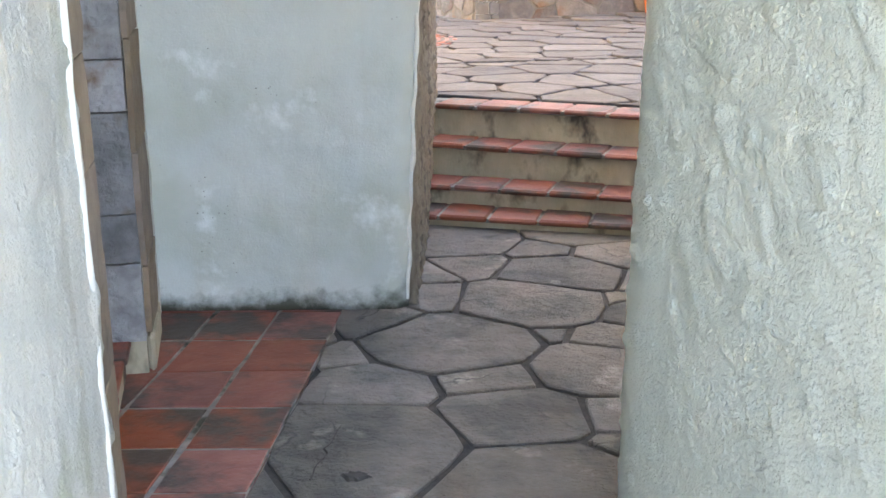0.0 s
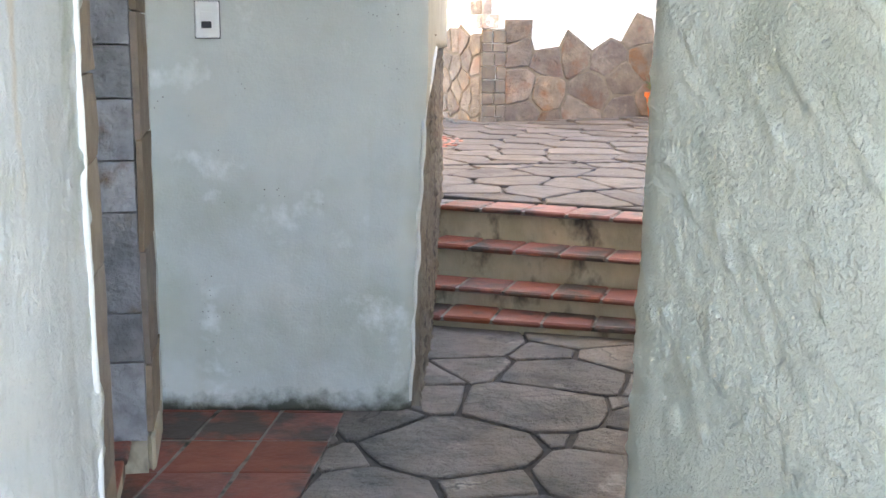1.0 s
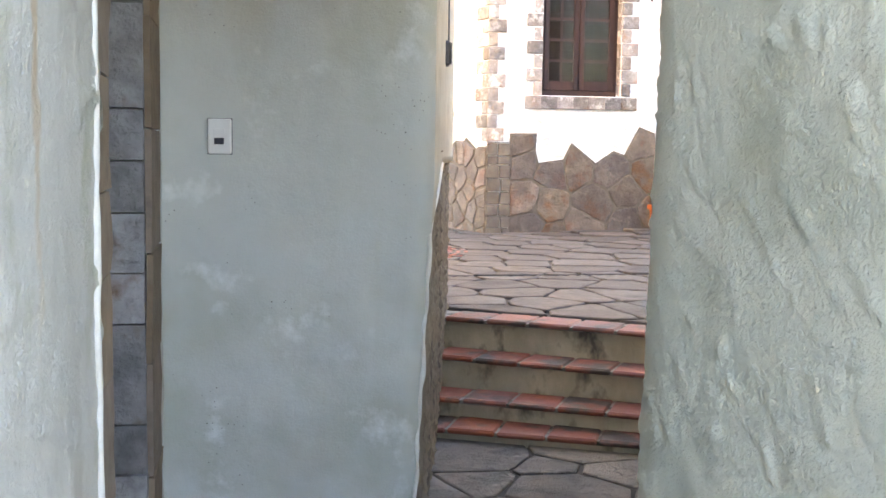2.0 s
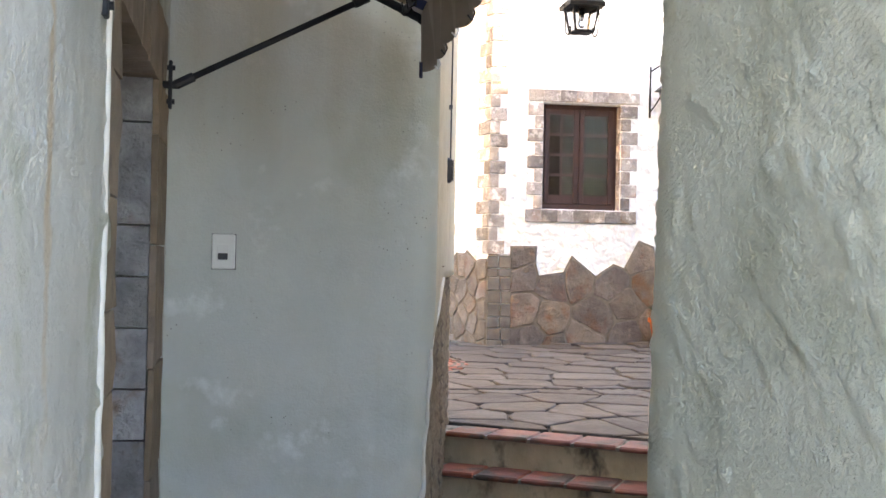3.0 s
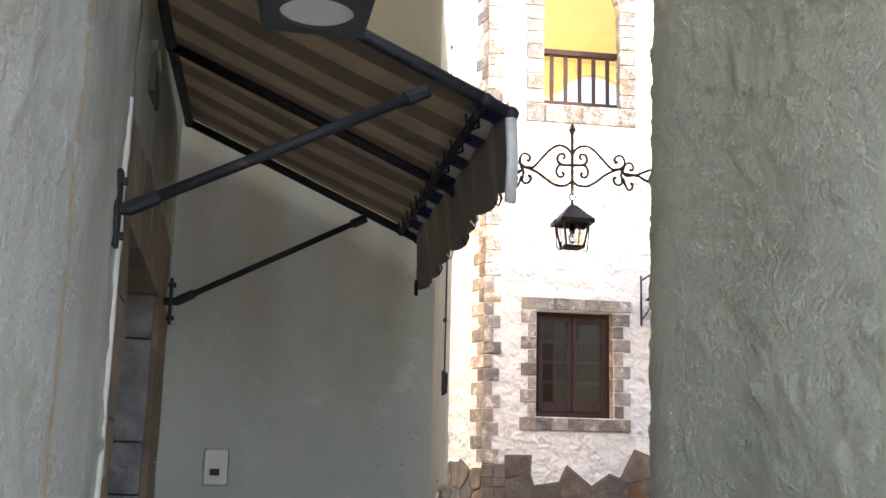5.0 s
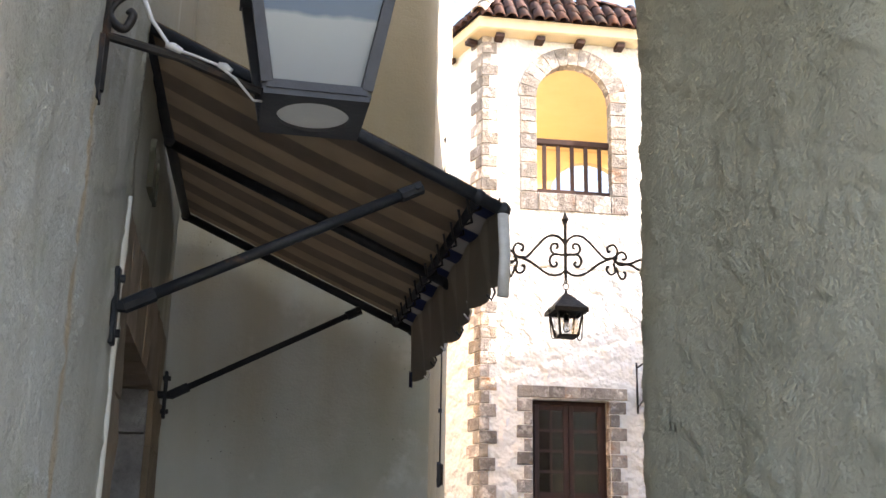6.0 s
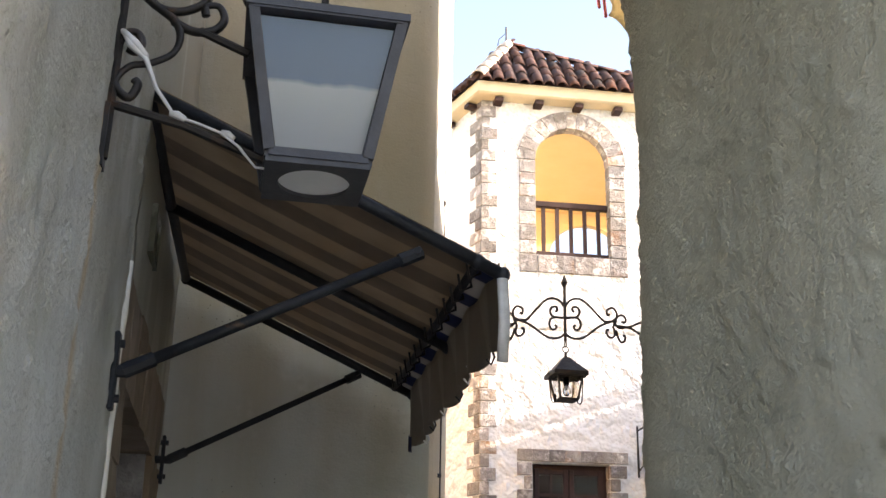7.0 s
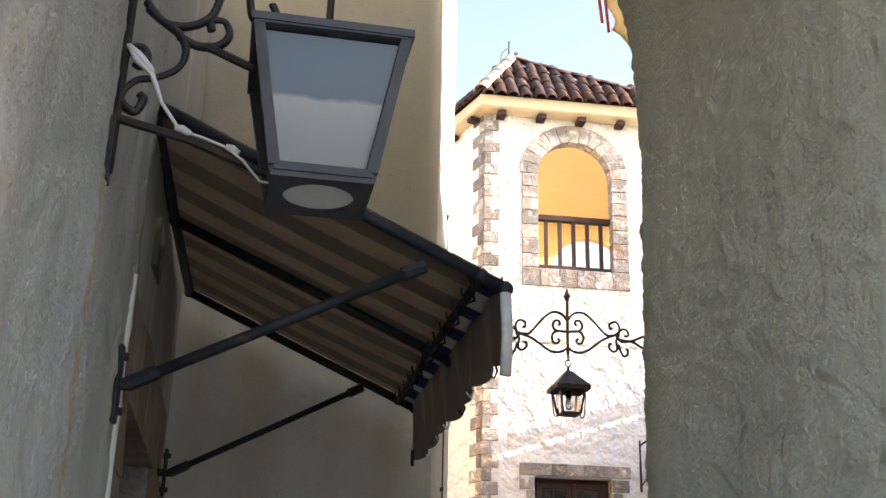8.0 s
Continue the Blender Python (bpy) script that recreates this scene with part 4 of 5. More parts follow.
part("foliage", bm, LEAF, pot)

# ------------------------------------------------------------ doorway: surround, lintel, step
WALLM = Matrix(((LN.x, -LN.y, 0, left_x(0)), (LN.y, LN.x, 0, 0), (0, 0, 1, 0), (0, 0, 0, 1)))   # x out of the wall, y along it
S0, S1, S2, S3 = 2.916, 3.185, 4.26, 4.70      # outer and inner edges of the stone surround
HEAD = 2.11
doorway = thing("door_surround", "brown and grey stone surround of a deep doorway", "doorway", kind="structure", m=WALLM)
random.seed(21)


def stone(name, parent, x0, x1, y0, y1, z0, z1, mat, seed, jig=0.008):
    bm = bmesh.new()
    box(bm, x0, x1, y0, y1, z0, z1)
    bmesh.ops.subdivide_edges(bm, edges=bm.edges, cuts=2, use_grid_fill=True)
    for v in bm.verts:
        q = v.co * 9 + Vector((seed, seed * 0.7, 0))
        v.co += Vector((noise.noise(q) * jig * 0.6, noise.noise(q + Vector((3, 1, 8))) * jig, noise.noise(q + Vector((9, 4, 2))) * jig * 0.3))
    return part(name, bm, mat, parent)


z, k = 0.0, 0
while z < HEAD - 0.01:
    h = min(random.uniform(0.19, 0.30), HEAD - z)
    if HEAD - z - h < 0.1:
        h = HEAD - z
    stone("surround_stone", doorway, -0.30, 0.004, S0, S1 + random.uniform(-0.008, 0.006), z + 0.003, z + h - 0.003, BROWNSTONE, k, 0.014)
    z, k = z + h, k + 1
z = 0.12
while z < HEAD - 0.01:
    h = min(random.choice((0.17, 0.2, 0.2, 0.28, 0.34)), HEAD - z)
    if HEAD - z - h < 0.1:
        h = HEAD - z
    stone("jamb_stone", doorway, -0.34, -0.010, S2 - 0.012 + random.uniform(-0.006, 0.006), S2 + 0.06, z + 0.003, z + h - 0.003, JAMB, k + 40, 0.005)
    z, k = z + h, k + 1
z = 0.14
while z < HEAD - 0.01:
    h = min(random.uniform(0.2, 0.42), HEAD - z)
    if HEAD - z - h < 0.1:
        h = HEAD - z
    stone("surround_stone", doorway, -0.008, 0.012, S2 + 0.012, S3 + random.uniform(-0.02, 0.012), z + 0.003, z + h - 0.003, BROWNSTONE, k + 80, 0.016)
    z, k = z + h, k + 1
part("surround_base", box(bmesh.new(), -0.008, 0.016, S2 + 0.005, S3 - 0.03, 0, 0.135, bevel=0.012), CEMENT, doorway)
part("jamb_base", box(bmesh.new(), -0.34, -0.010, S2, S2 + 0.06, 0, 0.119), CEMENT, doorway)
u, k = S0, 0
while u < S3 - 0.01:
    w = min(random.uniform(0.2, 0.3), S3 - u)
    if S3 - u - w < 0.08:
        w = S3 - u
    stone("lintel_stone", doorway, -0.30, 0.006, u + 0.003, u + w - 0.003, HEAD, 2.345 + random.uniform(-0.01, 0.012) + 0.03 * (u - S0) / 1.6, BROWNSTONE, k + 120, 0.012)
    u, k = u + w, k + 1
# closing back of the recess, its shade put into the colour
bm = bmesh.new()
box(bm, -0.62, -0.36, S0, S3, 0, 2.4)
part("recess_back", bm, INTERIOR_SHADE, doorway)
step = thing("door_step", "raised doorstep of terracotta tiles in the stone doorway", "step", kind="structure", m=WALLM)
part("riser", box(bmesh.new(), -0.35, -0.085, S1 + 0.012, S2 - 0.02, 0, 0.10), CEMENT, step)
for k in range(4):
    a = S1 + 0.014 + k * 0.2955
    part("tile", box(bmesh.new(), -0.345, -0.07 + 0.008 * (k % 2), a, a + 0.287, 0.101, 0.125, bevel=0.005), TERRACOTTA, step)

bm = bmesh.new()
pts, rr = [], []
for k in range(60):
    z = 0.02 + 2.33 * k / 59
    pts.append(LN * (0.004 + 0.003 * noise.noise(Vector((z * 8, 1, 0)))) + Vector((left_x(2.852), 2.852, z)) + Vector((-0.2, 1, 0)) * 0.012 * noise.noise(Vector((z * 5, 3, 0))))
    rr.append(0.010 + 0.003 * noise.noise(Vector((z * 11, 7, 0))))
edge_bead = part("plaster_edge", tube(bm, pts, rr, 8), PLASTER_EDGE, None, smooth=True, kind="structure")
tagged(edge_bead, "broken white plaster edge beside the stone doorway", "plaster edge")

# ------------------------------------------------------------ paving of the alley
paving = thing("pavement_alley", "irregular grey flagstone paving with dark recessed joints", "pavement", kind="structure")
STONES = [(-0.19, 3.62, 0.36), (0.27, 3.81, 0.28), (0.30, 3.36, 0.33), (-0.17, 4.03, 0.25), (0.21, 4.12, 0.22), (-0.27, 4.31, 0.11), (0.10, 4.46, 0.34), (-0.20, 4.74, 0.20), (0.04, 4.98, 0.18),
          (0.43, 4.92, 0.33), (0.46, 4.56, 0.11), (0.57, 4.20, 0.25), (0.57, 3.82, 0.15), (0.55, 3.60, 0.12), (0.71, 4.90, 0.11), (0.80, 4.78, 0.14), (0.67, 4.50, 0.15), (0.60, 5.32, 0.30),
          (0.20, 5.46, 0.20), (0.00, 5.36, 0.16), (0.84, 5.25, 0.12), (0.14, 5.86, 0.30), (0.55, 5.66, 0.16), (0.86, 5.58, 0.20), (0.74, 5.95, 0.18)]   # places and sizes of the stones
random.seed(5)
seeds, sizes = [Vector(p[:2]) for p in STONES], [p[2] for p in STONES]
for i in range(9):
    for j in range(12):
        q = Vector((-0.6 + 0.36 * i + random.uniform(-0.1, 0.1), 1.9 + 0.38 * j + random.uniform(-0.1, 0.1)))
        if min((q - o).length for o in seeds) > 0.34 and not (-0.4 < q.x < 0.9 and 3.3 < q.y < 6.05):
            seeds.append(q)
            sizes.append(0.22)
bm = bmesh.new()
bm.faces.new([bm.verts.new(v) for v in ((-0.62, 1.8, -0.016), (1.5, 1.8, -0.016), (1.5, 6.3, -0.016), (-0.2, 6.3, -0.016), (-0.33, 4.9, -0.016))])
part("joint_bed", bm, JOINT, paving)
edge = lambda y: -0.328 + 0.094 * (y - 4.92)
for k, poly in enumerate(cells(seeds, [(edge(1.8), 1.8), (1.5, 1.8), (1.5, 6.3), (edge(6.3), 6.3)], 0.020, sizes)):
    part("flagstone", slab(poly, 0.0 + 0.004 * noise.noise(Vector((k * 1.3, 0, 0))), 0.03, 0.014, k, 0.007, 0.09), FLAG, paving)

random.seed(52)
bm = bmesh.new()
ring = [Vector((math.cos(a) * r, math.sin(a) * r * 0.8)) for a, r in ((2 * math.pi * k / 18, 0.042 + random.uniform(-0.012, 0.008)) for k in range(18))]
# dark disc laid on the stone; the pit's dark is put into its colour
part("worn_hollow", slab([Vector((-0.189, 3.412)) + p for p in ring], 0.0065, 0.006, 0.004, 9, 0.010, 0.02), JOINT, paving, "thin dark disc in place of a pit")
bm = bmesh.new()
pts = [Vector((-0.315 + 0.005 * k + 0.022 * noise.noise(Vector((k * 0.9, 3, 0))), 3.395 + 0.031 * k, 0.0045)) for k in range(12)]
tube(bm, pts, [0.0035 + 0.002 * noise.noise(Vector((k * 1.7, 6, 0))) for k in range(12)], 5, flat=0.4)
part("crack", bm, JOINT, paving, "dark crack")

tiles = thing("pavement_tiles", "worn square terracotta floor tiles with grey joints, partly mossy", "pavement", kind="structure")
GROUT = surface("grey_grout", (0.20, 0.185, 0.165), (0.30, 0.275, 0.245), 18, (0.05, 0.05, 0.035), 6, 0.50, 0.95, 0.5, 70)
bm = bmesh.new()
bm.faces.new([bm.verts.new(v) for v in ((edge(2.0), 2.0, -0.005), (edge(4.95), 4.95, -0.005), (-1.3, 4.95, -0.005), (-1.0, 2.0, -0.005))])
part("grout_bed", bm, GROUT, tiles)
line_b = lambda y: -0.592 + 0.10 * (y - 4.885)
line_c = lambda y: -0.848 + 0.12 * (y - 4.86)
ROWS_Y = [2.14, 2.44, 2.74, 3.04, 3.335, 3.60, 3.89, 4.19, 4.50, 4.81, 4.95]
k = 0
for y0, y1 in zip(ROWS_Y, ROWS_Y[1:]):
    for left, right in ((line_b, edge), (line_c, line_b), (lambda y: line_c(y) - 0.25, line_c)):
        g = 0.006
        poly = [Vector((left(y0) + g + 0.003, y0 + g)), Vector((right(y0) - g, y0 + g)), Vector((right(y1) - g, y1 - g)), Vector((left(y1) + g + 0.003, y1 - g))]
        part("floor_tile", slab(poly, 0.0 + random.uniform(-0.003, 0.003), 0.02, 0.006, k, 0.004, 0.09), TERRACOTTA, tiles)
        k += 1

# ------------------------------------------------------------ steps up to the courtyard
STEPS = [(6.05, 14.0, 0.065), (6.27, 18.0, 0.17), (6.58, 21.5, 0.335), (6.90, 23.0, 0.51)]    # front edge at x = 0.4, its turn, height
stairs = thing("stairs", "four cement steps with terracotta tile nosings, mouldy at the edges", "stairs", kind="structure")
random.seed(31)
low = -0.02
for n_, (yc, turn, top) in enumerate(STEPS):
    m = pose(0.4, yc, 0, 0, 0, -turn)
    flight = part("step", box(bmesh.new(), -0.55, 1.4, 0.025, 1.15 if n_ < 3 else 0.4, low if n_ == 0 else low - 0.02, top - 0.03, m=m), CEMENT, stairs)
    u, k = -0.62 + 0.075 * n_, 0
    while u < 1.3:
        w = 0.262
        bm = bmesh.new()
        box(bm, u + 0.005, u + w - 0.005, -0.012 + random.uniform(-0.004, 0.004), 0.265, top - 0.03, top + random.uniform(-0.003, 0.003), bevel=0.010)
        bmesh.ops.transform(bm, matrix=m, verts=bm.verts)
        part("nosing_tile", bm, TERRACOTTA, flight)
        u, k = u + w, k + 1
    bed = part("mortar", box(bmesh.new(), -0.55, 1.4, -0.004, 0.27, top - 0.0302, top - 0.008, m=m), GROUT, flight)
    low = top - 0.03

# ------------------------------------------------------------ courtyard
court = thing("courtyard", "flagstone courtyard rising gently to the white house", "courtyard", kind="structure")
bm = bmesh.new()
nx, ny = 14, 14
front = lambda x: 6.95 - 0.4245 * (x - 0.4)
grid = [[bm.verts.new((x, y, court_z(x, y) - 0.022)) for y in [front(x) + 0.1 + (60 - front(x)) * (j / ny) ** 2 for j in range(ny + 1)]] for x in [-12 + 30 * i / nx for i in range(nx + 1)]]
for i in range(nx):
    for j in range(ny):
        bm.faces.new((grid[i][j], grid[i + 1][j], grid[i + 1][j + 1], grid[i][j + 1]))
part("court_bed", bm, JOINT, court)
random.seed(17)
cs = []
for i in range(12):
    for j in range(20):
        cs.append(Vector((-1.4 + 0.5 * (i + random.uniform(0.05, 0.95)), 5.6 + 0.46 * (j + random.uniform(0.05, 0.95)))))
gutter = lambda x: 9.05 + 0.10 * x
cs = [c for c in cs if c.x < 4.3]
k = 0
for lo, hi in ((None, -0.05), (0.05, None)):
    if lo is None:
        region = [(-1.4, front(-1.4) + 0.32), (4.4, front(4.4) + 0.32), (4.4, gutter(4.4) + hi), (-1.4, gutter(-1.4) + hi)]
    else:
        region = [(-1.4, gutter(-1.4) + lo), (4.4, gutter(4.4) + lo), (4.4, 14.6), (-1.4, 14.6)]
    for poly in cells(cs, region, 0.014):
        c = sum(poly, Vector((0, 0))) / len(poly)
        if c.x > 3.6 or c.x < -1.2:
            continue
        part("flagstone", slab(poly, court_z(c.x, c.y), 0.03, 0.03, k + 200, 0.010, 0.12), DIMFLAG, court)
        k += 1
pebble = mesh_of(slab([Vector(p) for p in ((-0.035, -0.04), (0.035, -0.035), (0.04, 0.035), (-0.03, 0.04))], 0.012, 0.03, 0.008, 3, 0.012, 0.2), "cobble")
pebble.materials.append(DIMFLAG)
for i in range(38):
    x = -0.3 + 0.09 * i
    t = new("cobble", pebble)
    t.parent = court
    t.matrix_world = pose(x, gutter(x) + random.uniform(-0.01, 0.01), court_z(x, gutter(x)) - 0.02, 0, 0, random.uniform(0, 90))
# bricks set in arcs in the paving
for ring in range(3):
    r = 0.25 + 0.075 * ring
    for k in range(7):
        a = radians(-60 + 20 * k)
        c = Vector((-0.17 + r * math.cos(a), 10.95 + 1.5 * r * math.sin(a)))
        bm = bmesh.new()
        box(bm, -0.02, 0.02, -0.07, 0.07, -0.01, 0.008, bevel=0.004)
        bmesh.ops.transform(bm, matrix=pose(c.x, c.y, court_z(c.x, c.y) - 0.002, 0, 0, math.degrees(a)), verts=bm.verts)
        part("paving_brick", bm, TERRACOTTA, court)

# ------------------------------------------------------------ awning over the doorway
awning = thing("awning", "striped canvas awning on dark pipes over the doorway", "awning")
A, B, C, D = Vector((-0.70, 2.88, 2.80)), Vector((-0.985, 4.585, 2.855)), Vector((-0.082, 4.60, 2.415)), Vector((0.175, 3.05, 2.40))


def sheet(name, fun, nu, nv, mat, parent, label, width, thick=0.003):
    """Cloth: fun(u, v) in 0..1 gives places; mapped in metres along u."""
    bm = bmesh.new()
    uv = bm.loops.layers.uv.new("map")
    g = [[bm.verts.new(fun(i / nu, j / nv)) for j in range(nv + 1)] for i in range(nu + 1)]
    for i in range(nu):
        for j in range(nv):
            f = bm.faces.new((g[i][j], g[i + 1][j], g[i + 1][j + 1], g[i][j + 1]))
            for lp, (a, b) in zip(f.loops, ((i, j), (i + 1, j), (i + 1, j + 1), (i, j + 1))):
                lp[uv].uv = (a / nu * width, b / nv)
    r = bmesh.ops.solidify(bm, geom=bm.faces[:], thickness=thick)
    return part(name, bm, mat, parent, label, smooth=True)


def roof_at(u, v):
    p = A.lerp(B, u).lerp(D.lerp(C, u), v)
    sag = -0.012 * math.sin(math.pi * ((u * 2) % 1)) * math.sin(math.pi * v)
    return p + Vector((0, 0, 0.022 + sag))


sheet("canopy", lambda u, v: roof_at(u, v * 0.93), 24, 8, CANVAS, awning, "faded beige and grey striped canvas", 1.62)
sheet("front_band", lambda u, v: roof_at(u, 0.93 + 0.07 * v) + Vector((0, 0, -0.004 - 0.006 * math.sin(40 * u))), 48, 3, BAND, awning, "navy and white striped cloth", 1.62)


def hem(u):
    return 0.165 + 0.028 * abs(math.sin(u * math.pi * 7)) + 0.055 * u


def valance_at(u, v):
    top = roof_at(u, 0.985) + Vector((0.006, 0, 0.006))
    wave = 0.014 * math.sin(u * 44) * v + 0.01 * math.sin(u * 17) * v
    out = Vector((0.96, 0.2, 0)) * (wave + 0.02 * v)
    return top + out + Vector((0, 0, -hem(u) * v))


sheet("valance", valance_at, 90, 6, VALANCE, awning, "grey scalloped hanging valance", 1.62)
sheet("corner_flap", lambda u, v: valance_at(0.945 + 0.055 * u, 0.86 + 0.24 * v) + Vector((-0.006, -0.006, 0)), 4, 4, NAVY, awning, "navy cloth corner", 0.1)
bm = bmesh.new()
e0 = roof_at(0.0, 1.0) + Vector((0.0, -0.005, -0.035))
tube(bm, [e0, e0 + Vector((0.004, 0, -0.10)), e0 + Vector((0.0, 0.004, -0.205))], 0.017, 12, flat=0.7)
part("valance_end", bm, TAPE, awning, "rolled white edge of the valance", smooth=True)
for k in range(6):
    u = 0.12 + 0.15 * k
    p = valance_at(u, 1.0)
    bm = bmesh.new()
    tube(bm, [p + Vector((0, 0, 0.02)), p + Vector((0.012, 0, -0.012)), p + Vector((0.004, 0.01, -0.03)), p + Vector((-0.008, 0.012, -0.015))], 0.0035, 5)
    part("torn_hem", bm, TAPE if k % 2 else IRON, awning)
for name, a, b in (("side_pipe", A, D), ("side_pipe", B, C), ("middle_pipe", A.lerp(B, 0.5), D.lerp(C, 0.5)), ("front_pipe", A.lerp(D, 0.93), B.lerp(C, 0.93)), ("wall_pipe", A, B)):
    bm = bmesh.new()
    tube(bm, [a, a.lerp(b, 0.5), b], 0.0165 if name != "front_pipe" else 0.012, 10)
    for q in (a, b):
        r = bmesh.ops.create_uvsphere(bm, u_segments=10, v_segments=6, radius=0.0205)
        bmesh.ops.translate(bm, vec=q, verts=r["verts"])
    part(name, bm, STEEL, awning, smooth=True)
for k in range(14):
    bm = bmesh.new()
    u = 0.03 + 0.072 * k
    p = roof_at(u, 0.93)
    tube(bm, [p + Vector((-0.02, 0, -0.002)), p + Vector((-0.012, 0.012, -0.045)), p + Vector((0.016, 0.02, -0.03)), p + Vector((0.012, 0.03, 0.0))], 0.004, 5)
    part("lacing", bm, IRON, awning)


def arm(foot, top, r):
    holder = part("support_arm", tube(bmesh.new(), [foot, foot.lerp(top, 0.5), top], r, 10), STEEL, awning, smooth=True)
    bm = bmesh.new()
    box(bm, -0.006, 0.006, -0.018, 0.018, -0.085, 0.085, m=Matrix.Translation((foot.x, foot.y, foot.z)) @ Matrix.Translation(-LN * 0.018) @ pose(0, 0, 0, 0, 0, 9.8), bevel=0.003)
    tube(bm, [foot - LN * 0.045, foot + LN * 0.01], 0.014, 8)
    for dz in (-0.06, 0.06):
        tube(bm, [foot - LN * 0.03 + Vector((0, 0, dz)), foot - LN * 0.002 + Vector((0, 0, dz))], 0.009, 6)
    part("wall_plate", bm, STEEL, holder)
    bm = bmesh.new()
    d = (top - foot).normalized()
    tube(bm, [foot, foot + d * 0.07], 0.0175, 8)
    part("clevis", bm, STEEL, holder)
    part("clevis", tube(bmesh.new(), [top - d * 0.05, top + d * 0.01], 0.0175, 8), STEEL, holder)
    part("bolt", tube(bmesh.new(), [top + Vector((0, -0.024, 0)), top + Vector((0, 0.024, 0))], 0.008, 8), STEEL, holder)


arm(Vector((-0.655, 2.80, 2.085)), Vector((-0.034, 2.99, 2.43)), 0.0135)
arm(Vector((-0.945, 4.42, 2.125)), Vector((-0.292, 4.585, 2.485)), 0.012)

# ------------------------------------------------------------ big lantern on the doorway wall
LAMP = Matrix(((LN.x, -LN.y, 0, -0.207), (LN.y, LN.x, 0, 2.314), (0, 0, 1, 2.346), (0, 0, 0, 1))) @ Matrix.Diagonal((0.92, 0.92, 0.92, 1))
lamp = lantern("street_lantern", "large dark iron wall lantern, reflections painted blue and grey on its panes", "lantern", LAMP, 0.186, 0.285, 0.272, 0.06, iron=LAMPIRON, curls=False, cap=1.10)
for o in [o for o in lamp.children if o.name.startswith(("base", "frame"))]:
    bpy.data.objects.remove(o)
bm = bmesh.new()
w0, w1, h0 = 0.186, 0.285, 0.272
for sx, sy in ((-1, -1), (1, -1), (1, 1), (-1, 1)):
    tube(bm, [(sx * w0 / 2, sy * w0 / 2, 0), (sx * w1 / 2, sy * w1 / 2, h0)], 0.0145, 4)
for w, z, r in ((w0, -0.004, 0.012), (w1, h0 + 0.004, 0.016)):
    for q in (-1, 1):
        tube(bm, [(-w / 2, q * w / 2, z), (w / 2, q * w / 2, z)], r, 4)
        tube(bm, [(q * w / 2, -w / 2, z), (q * w / 2, w / 2, z)], r, 4)
part("frame", bm, LAMPIRON, lamp)
bm = bmesh.new()
outer, inner = [], []
for k in range(32):
    a = 2 * math.pi * k / 32
    c, s_ = math.cos(a), math.sin(a)
    q = max(abs(c), abs(s_))
    outer.append((c / q * 0.098, s_ / q * 0.098))
    inner.append((c * 0.070, s_ * 0.070))
rings = [[bm.verts.new((x, y, z)) for x, y in line] for line, z in ((outer, -0.012), (outer, -0.024), (inner, -0.024), (inner, -0.012))]
for a, b in zip(rings, rings[1:] + rings[:1]):
    for k in range(32):
        bm.faces.new((a[k], a[(k + 1) % 32], b[(k + 1) % 32], b[k]))
part("bottom_plate", bm, LAMPIRON, lamp, "dark plate with a round opening")
bm = bmesh.new()
bmesh.ops.create_cone(bm, cap_ends=True, segments=32, radius1=0.071, radius2=0.071, depth=0.006, matrix=Matrix.Translation((0, 0, -0.014)))
part("bottom_glass", bm, MILKGLASS, lamp, "white round glass")
bracket = thing("lantern_bracket", "scrolled dark iron bracket with white taped cable on the wall", "bracket", m=LAMP)
X0 = -0.40
bm = bmesh.new()
tube(bm, [(X0, 0, -0.01), (X0 + 0.004, 0, 0.62)], 0.011, 6)
box(bm, X0 - 0.012, X0 + 0.004, -0.02, 0.02, -0.03, 0.10)
part("back_bar", bm, IRON, bracket)
bm = bmesh.new()
tube(bm, [(X0, 0, 0.105), (X0 + 0.14, 0, 0.075), (-0.10, 0, 0.018)], 0.009, 6)
part("lower_arm", bm, IRON, bracket)
bm = bmesh.new()
tube(bm, [(X0 + 0.155, 0, 0.285), (-0.145, 0, 0.245)], 0.009, 6)
part("upper_arm", bm, IRON, bracket)


SCROLLS = ([(0.03, 0.37), (0.06, 0.335), (0.105, 0.30), (0.118, 0.262), (0.105, 0.225), (0.065, 0.20), (0.03, 0.19), (0.006, 0.158), (0.012, 0.135), (0.035, 0.122), (0.048, 0.15), (0.04, 0.162)],
           [(0.004, 0.235), (0.015, 0.262), (0.036, 0.265), (0.046, 0.243), (0.036, 0.222), (0.022, 0.228)],
           [(0.035, 0.355), (0.075, 0.325), (0.12, 0.325), (0.16, 0.352), (0.175, 0.40)],
           [(0.10, 0.30), (0.14, 0.282), (0.18, 0.288), (0.20, 0.315), (0.188, 0.345), (0.162, 0.342), (0.164, 0.32)],
           [(0.23, 0.45), (0.24, 0.37), (0.265, 0.352), (0.29, 0.372), (0.28, 0.40)])
for pts in SCROLLS:
    part("scroll", tube(bmesh.new(), smooth_line([(X0 + x, z) for x, z in pts]), 0.0072, 6, flat=1.3), IRON, bracket, smooth=True)
part("hanger", tube(bmesh.new(), [(0.0, 0, 0.272 + 0.05), (0, 0, 0.66), (-0.2, 0, 0.70), (X0, 0, 0.60)], 0.008, 6), IRON, bracket)
